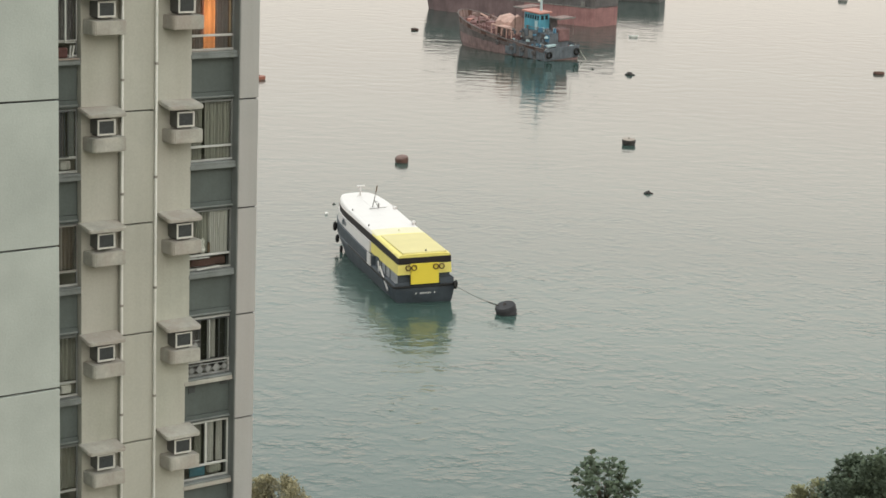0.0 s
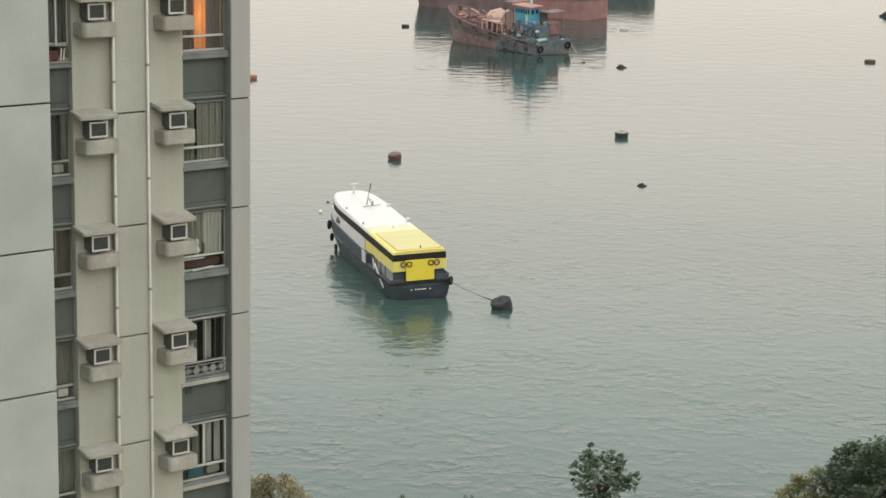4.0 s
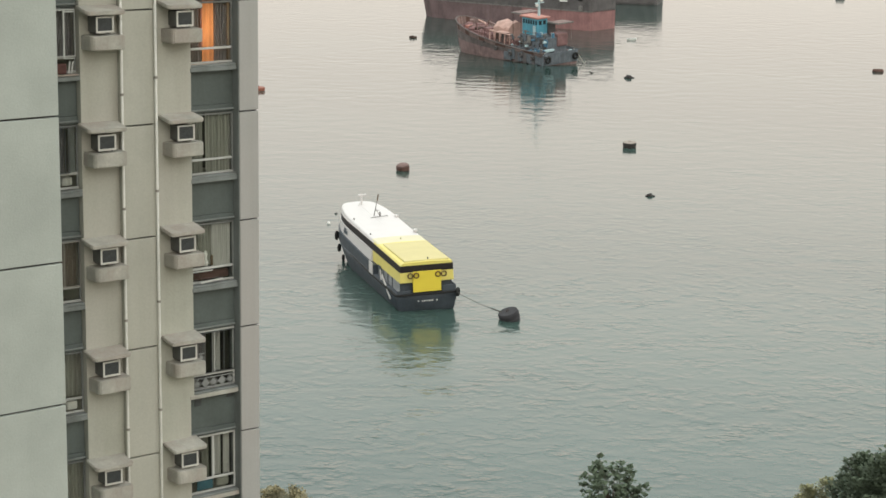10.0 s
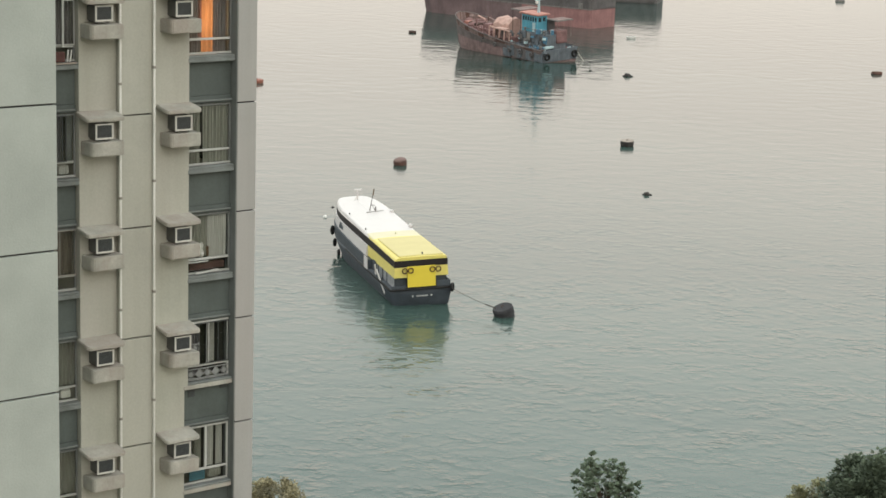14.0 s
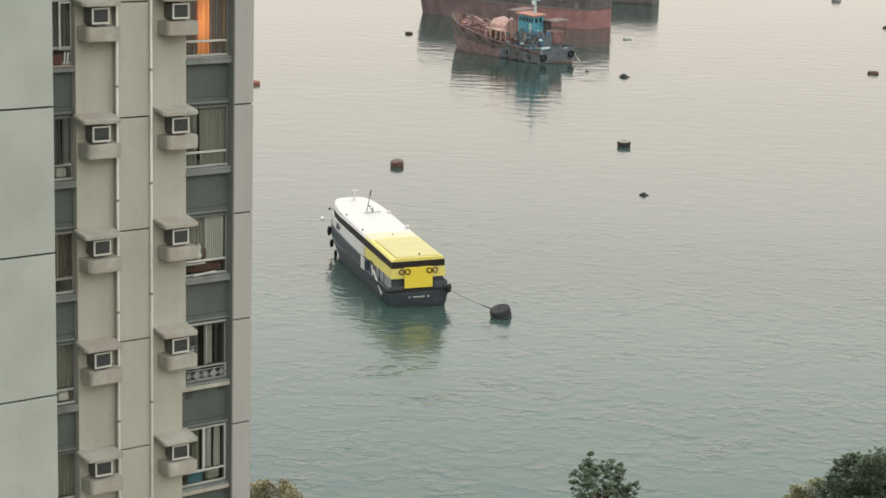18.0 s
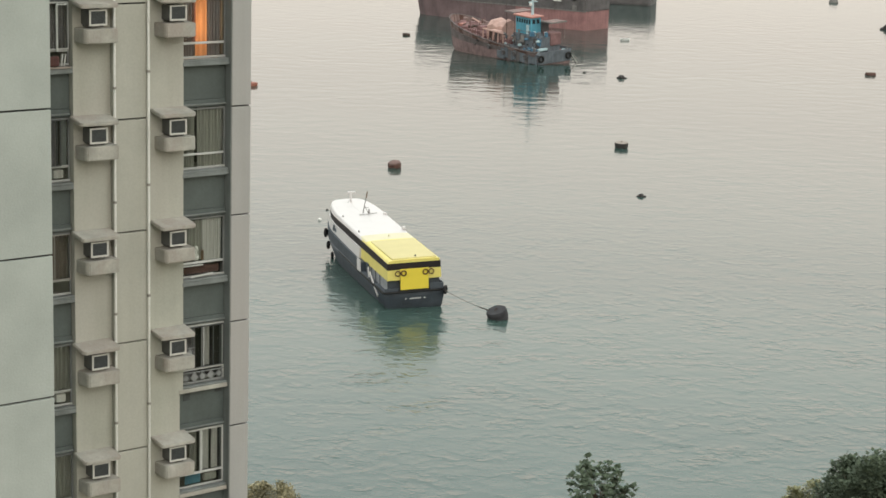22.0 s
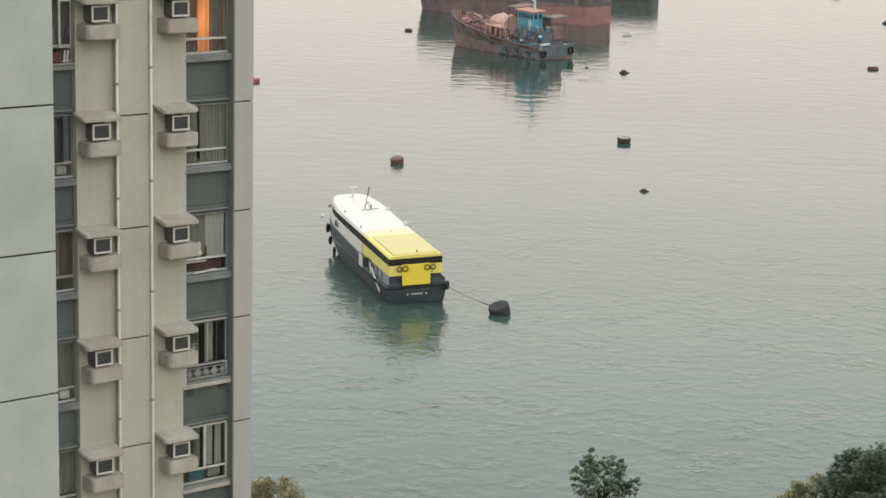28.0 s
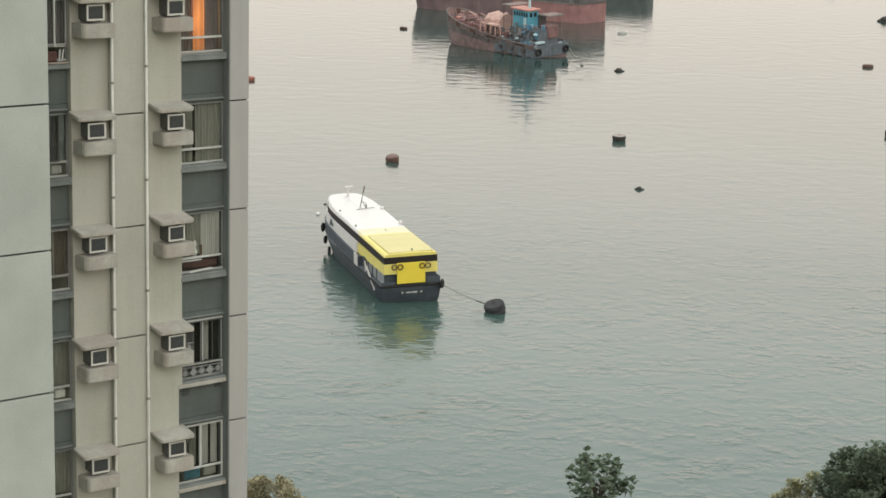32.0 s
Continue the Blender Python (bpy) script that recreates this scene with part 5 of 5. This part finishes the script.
    part("aft_locker", boxed(0.0, 2.7, 0.9, 3.4, 3.4, 5.9, 0.25), M_DECK_RED, workboat, "dull red locker")
    part("skiff", boxed(-3.4, -1.2, 0.4, 1.1, 2.7, 3.2, 0.15), M_MAST, workboat, "pale blue skiff on deck")


make_workboat()
solid("mooring_line", tube(bmesh.new(), [(23.7, 384.8, 3.0), (24.4, 385.2, 2.1), (25.2, 385.6, 1.0), (26.0, 386.0, -0.1)], 0.08, 6), M_ROPE_PALE, pose(0, 0, 0), "pale mooring line running into the water", "rope")


def make_barge(name, m, length, half, red, top, label, bow=6.0):
    b = thing(name, m, label, "barge")

    def ring(z, k, ln):
        ys = [0, 0.6, length * 0.3, length * 0.6, ln - bow, ln - bow * 0.5, ln - bow * 0.15, ln]
        hs = [0.94, 1, 1, 1, 1, 0.86, 0.5, 0.12]
        right = [(half * h * k, y, z) for h, y in zip(hs, ys)]
        return right + [(-x, y, zz) for x, y, zz in reversed(right)]
    def hull():
        return loft(bmesh.new(), [ring(-1, 0.95, length - 2), ring(0.0, 0.98, length - 1.4), ring(red, 1.0, length - 0.4)])
    if red > 1:
        part("hull", cut(hull(), 1, length * 0.37, True), M_HULL_RED, b, "red hull paled for haze")
        # forward plating is one tone darker; the seam hides behind the work boat
        part("fore_hull", cut(hull(), 1, length * 0.37 + 0.01, False), M_HULL_RED_DARK, b, "darker red forward plating")
    else:
        part("hull", hull(), M_HULL_BLACK, b)
    part("topside", loft(bmesh.new(), [ring(red + 0.003, 1.0, length - 0.4), ring(top, 1.03, length)]), M_HULL_BLACK, b, "black topside greyed for haze")
    if red > 1:
        part("rub_rail", loft(bmesh.new(), [ring(red - 0.12, 1.015, length - 0.3), ring(red + 0.14, 1.018, length - 0.2)]), M_STEEL, b)
    for i in range(6):
        y = 3 + i * (length - 14) / 5
        for s in (-1, 1):
            bm = bmesh.new()
            torus(bm, 0.62, 0.22, pose(s * (half * 1.02 + 0.2), y, top - 1.2, 0, 90, 0), 16, 8)
            part("tyre_fender", bm, M_RUBBER if i != 2 else M_STEEL, b, "", True)
    return b


red_barge = make_barge("barge", pose(34.6, 453.4, 0, 0, 0, 53.0), 52.0, 5.2, 4.3, 8.6, "large barge with a red hull paled for haze and black topsides", 9.0)
part("pale_plate", boxed(-5.48, -5.36, 2.2, 3.4, 4.3, 5.6, 0.03), M_STEEL, red_barge, "pale scuffed plate")
part("pale_plate", boxed(-5.50, -5.38, 6.5, 8.6, 6.2, 6.6, 0.03), M_FOAM, red_barge, "white strip on the topside")
for y in (1.6, 5.2, 9.0, 13.0, 17.5, 22.0):
    part("bollard", lathe(bmesh.new(), [(0.22, 8.0), (0.22, 8.5), (0.32, 8.55), (0.32, 8.7), (0.1, 8.72)], 10, Matrix.Translation((-4.6, y, 0))), M_RUST, red_barge)
make_barge("barge", pose(55.0, 527.0, 0, 0, 0, 76.0), 52.0, 5.5, 0.4, 6.5, "dark hulled barge moored beyond the red one")



# ------------------------------------------------------------------ trees
def make_tree(x, y, ground, trunk_h, blobs, leaf, count, mleaf, label, seed, trunk_r=0.16):
    """blobs: (x, y, z, radius) of the crown's clumps, from the tree's foot."""
    rnd = random.Random(seed)
    t = thing("tree", pose(x, y, ground), label, "tree", "trees on the shore")
    bm = bmesh.new()
    top = Vector((0.1, 0, trunk_h))
    tube(bm, [(0, 0, -0.3), (0.08, 0.05, trunk_h * 0.5), top], [trunk_r, trunk_r * 0.8, trunk_r * 0.55], 9)
    part("trunk", bm, M_BARK, t, "", True)
    total = sum(b[3] ** 2 for b in blobs)
    verts, faces = [], []
    for bx, by, bz, br in blobs:
        c = Vector((bx, by, bz))
        lb = bmesh.new()
        mid = (top + c) / 2 + Vector((0, 0, -0.15 * br))
        tube(lb, [top * 0.92, mid, c], [trunk_r * 0.45, trunk_r * 0.28, trunk_r * 0.1], 6)
        part("limb", lb, M_BARK, t, "", True)
        n = max(8, int(count * br ** 2 / total))
        for i in range(n):
            d = Vector((rnd.gauss(0, 1), rnd.gauss(0, 1), rnd.gauss(0, 1))).normalized()
            r = br * (rnd.random() ** 0.45) * (1 + 0.35 * noise.noise(d * 2.2 + c))
            p = c + Vector((d.x * r, d.y * r, d.z * r * 0.85))
            out = (d + Vector((rnd.uniform(-0.6, 0.6), rnd.uniform(-0.6, 0.6), rnd.uniform(-0.2, 0.7)))).normalized()
            s = leaf * rnd.uniform(0.65, 1.25)
            q = out.to_track_quat("Y", "Z")
            k = len(verts)
            w = s * 0.52
            for l in ((0, 0, 0), (w, s * 0.5, 0.12 * s), (0, s, -0.1 * s), (-w, s * 0.5, 0.12 * s), (0, s * 0.5, 0)):
                verts.append(p + q @ Vector(l))
            faces += [(k, k + 1, k + 4), (k + 1, k + 2, k + 4), (k + 2, k + 3, k + 4), (k + 3, k, k + 4)]
    me = bpy.data.meshes.new("crown")
    me.from_pydata(verts, [], faces)
    me.materials.append(mleaf)
    ob = new("crown", me)
    ob.parent = t
    return t


def clumps(n, cx, cz, rx, rz, r, seed, ry=None):
    rnd = random.Random(seed)
    out = []
    for i in range(n):
        a, q = rnd.uniform(0, 6.283), rnd.random() ** 0.5
        h = rnd.uniform(-1, 1)
        s = math.sqrt(1 - h * h * 0.8)
        out.append((cx + rx * q * math.cos(a) * s, (ry or rx) * q * math.sin(a) * s, cz + rz * h, r * rnd.uniform(0.7, 1.3)))
    return out


# slender broad-leaved tree
make_tree(9.85, 111.4, 1.9, 3.2, clumps(50, 0.05, 4.3, 1.95, 1.15, 0.27, 5) + [(-0.9, 0, 5.6, 0.28), (-0.7, 0.1, 6.0, 0.22), (-1.0, 0, 5.1, 0.28), (-0.5, 0, 4.9, 0.3)], 0.31, 1050, M_LEAF, "slender broad-leaved green tree with gaps in its crown", 2, 0.06)
# dense dark tree
make_tree(23.0, 91.4, 2.3, 6.5, clumps(70, 0, 9.2, 4.5, 2.6, 0.95, 8) + [(-0.9, 0, 11.9, 0.9), (-2.6, 0, 11.2, 0.8), (1.6, 0, 12.1, 1.0), (-3.6, 0, 10.6, 0.7), (-1.7, 0, 12.3, 0.35), (-3.1, 0, 11.7, 0.3), (0.3, 0, 12.9, 0.35), (-0.6, 0, 12.7, 0.3), (2.2, 0, 13.1, 0.4), (-4.3, 0, 10.7, 0.3)], 0.18, 52000, M_LEAF_DARK, "dense dark green tree with a bushy crown", 3, 0.3)
# yellowing tree beside it
make_tree(19.0, 96.0, 2.6, 6.3, clumps(26, 0, 7.85, 1.25, 1.2, 0.42, 12), 0.13, 8000, M_LEAF_YELLOW, "small yellowing tree beside a dark one", 6, 0.12)
# olive trees at the foot of the tower
make_tree(-7.45, 91.0, 2.6, 7.0, clumps(30, 0, 8.7, 2.5, 1.3, 0.55, 15), 0.11, 14000, M_LEAF_OLIVE, "olive and brown bushy tree by the tower", 9, 0.16)

# tips of saplings on the shore
make_tree(-2.0, 113.0, 1.8, 1.7, [(0, 0, 2.25, 0.18), (0.1, 0, 2.45, 0.09)], 0.13, 40, M_LEAF, "slim sapling on the shore", 21, 0.04)
make_tree(1.9, 113.0, 1.8, 1.7, [(0, 0, 2.2, 0.16), (0.3, 0, 2.35, 0.12), (-0.1, 0, 2.4, 0.08)], 0.13, 50, M_LEAF, "slim sapling on the shore", 22, 0.04)


# ------------------------------------------------------------------ what moves
def motions():
    # the ferry swings slowly at its mooring and rocks a little
    drift = [(0, 0.20, 0.10), (3.5, 0.20, 0.10), (6, 0.17, 0.05), (10, 0.05, 0.0), (13, 0.0, 0.0), (17, -0.05, 0.0), (21, -0.15, -0.05), (25, -0.25, -0.05), (28, -0.30, -0.10), (32, -0.35, -0.10)]
    x, y, z, rx, ry, rz = FERRY
    walk(ferry, [(t, pose(x + d, y + e, 0.02 * math.sin(t * 0.9), 0.12 * math.sin(t * 0.7 + 1), ry + 0.35 * math.sin(t * 0.8), rz + 0.25 * d / 0.3)) for t, d, e in drift])
    walk(near_buoy, [(t, pose(5.82 + 0.65 * d, 177.2 + 0.5 * e, -0.16 + 0.03 * math.sin(t * 1.1), 12 + 1.5 * math.sin(t), -16 + 1.2 * math.sin(t * 0.8 + 2), 0)) for t, d, e in drift])
    walk(rope, [(t, Matrix.Translation(ROPE_A + Vector((0.85 * d, e, 0)))) for t, d, e in drift])
    # ripples run slowly towards the shore
    walk(sea, [(0, pose(0, 200, 0)), (16, pose(-2.4, 192.5, 0)), (32, pose(-4.8, 185.0, 0))])


motions()
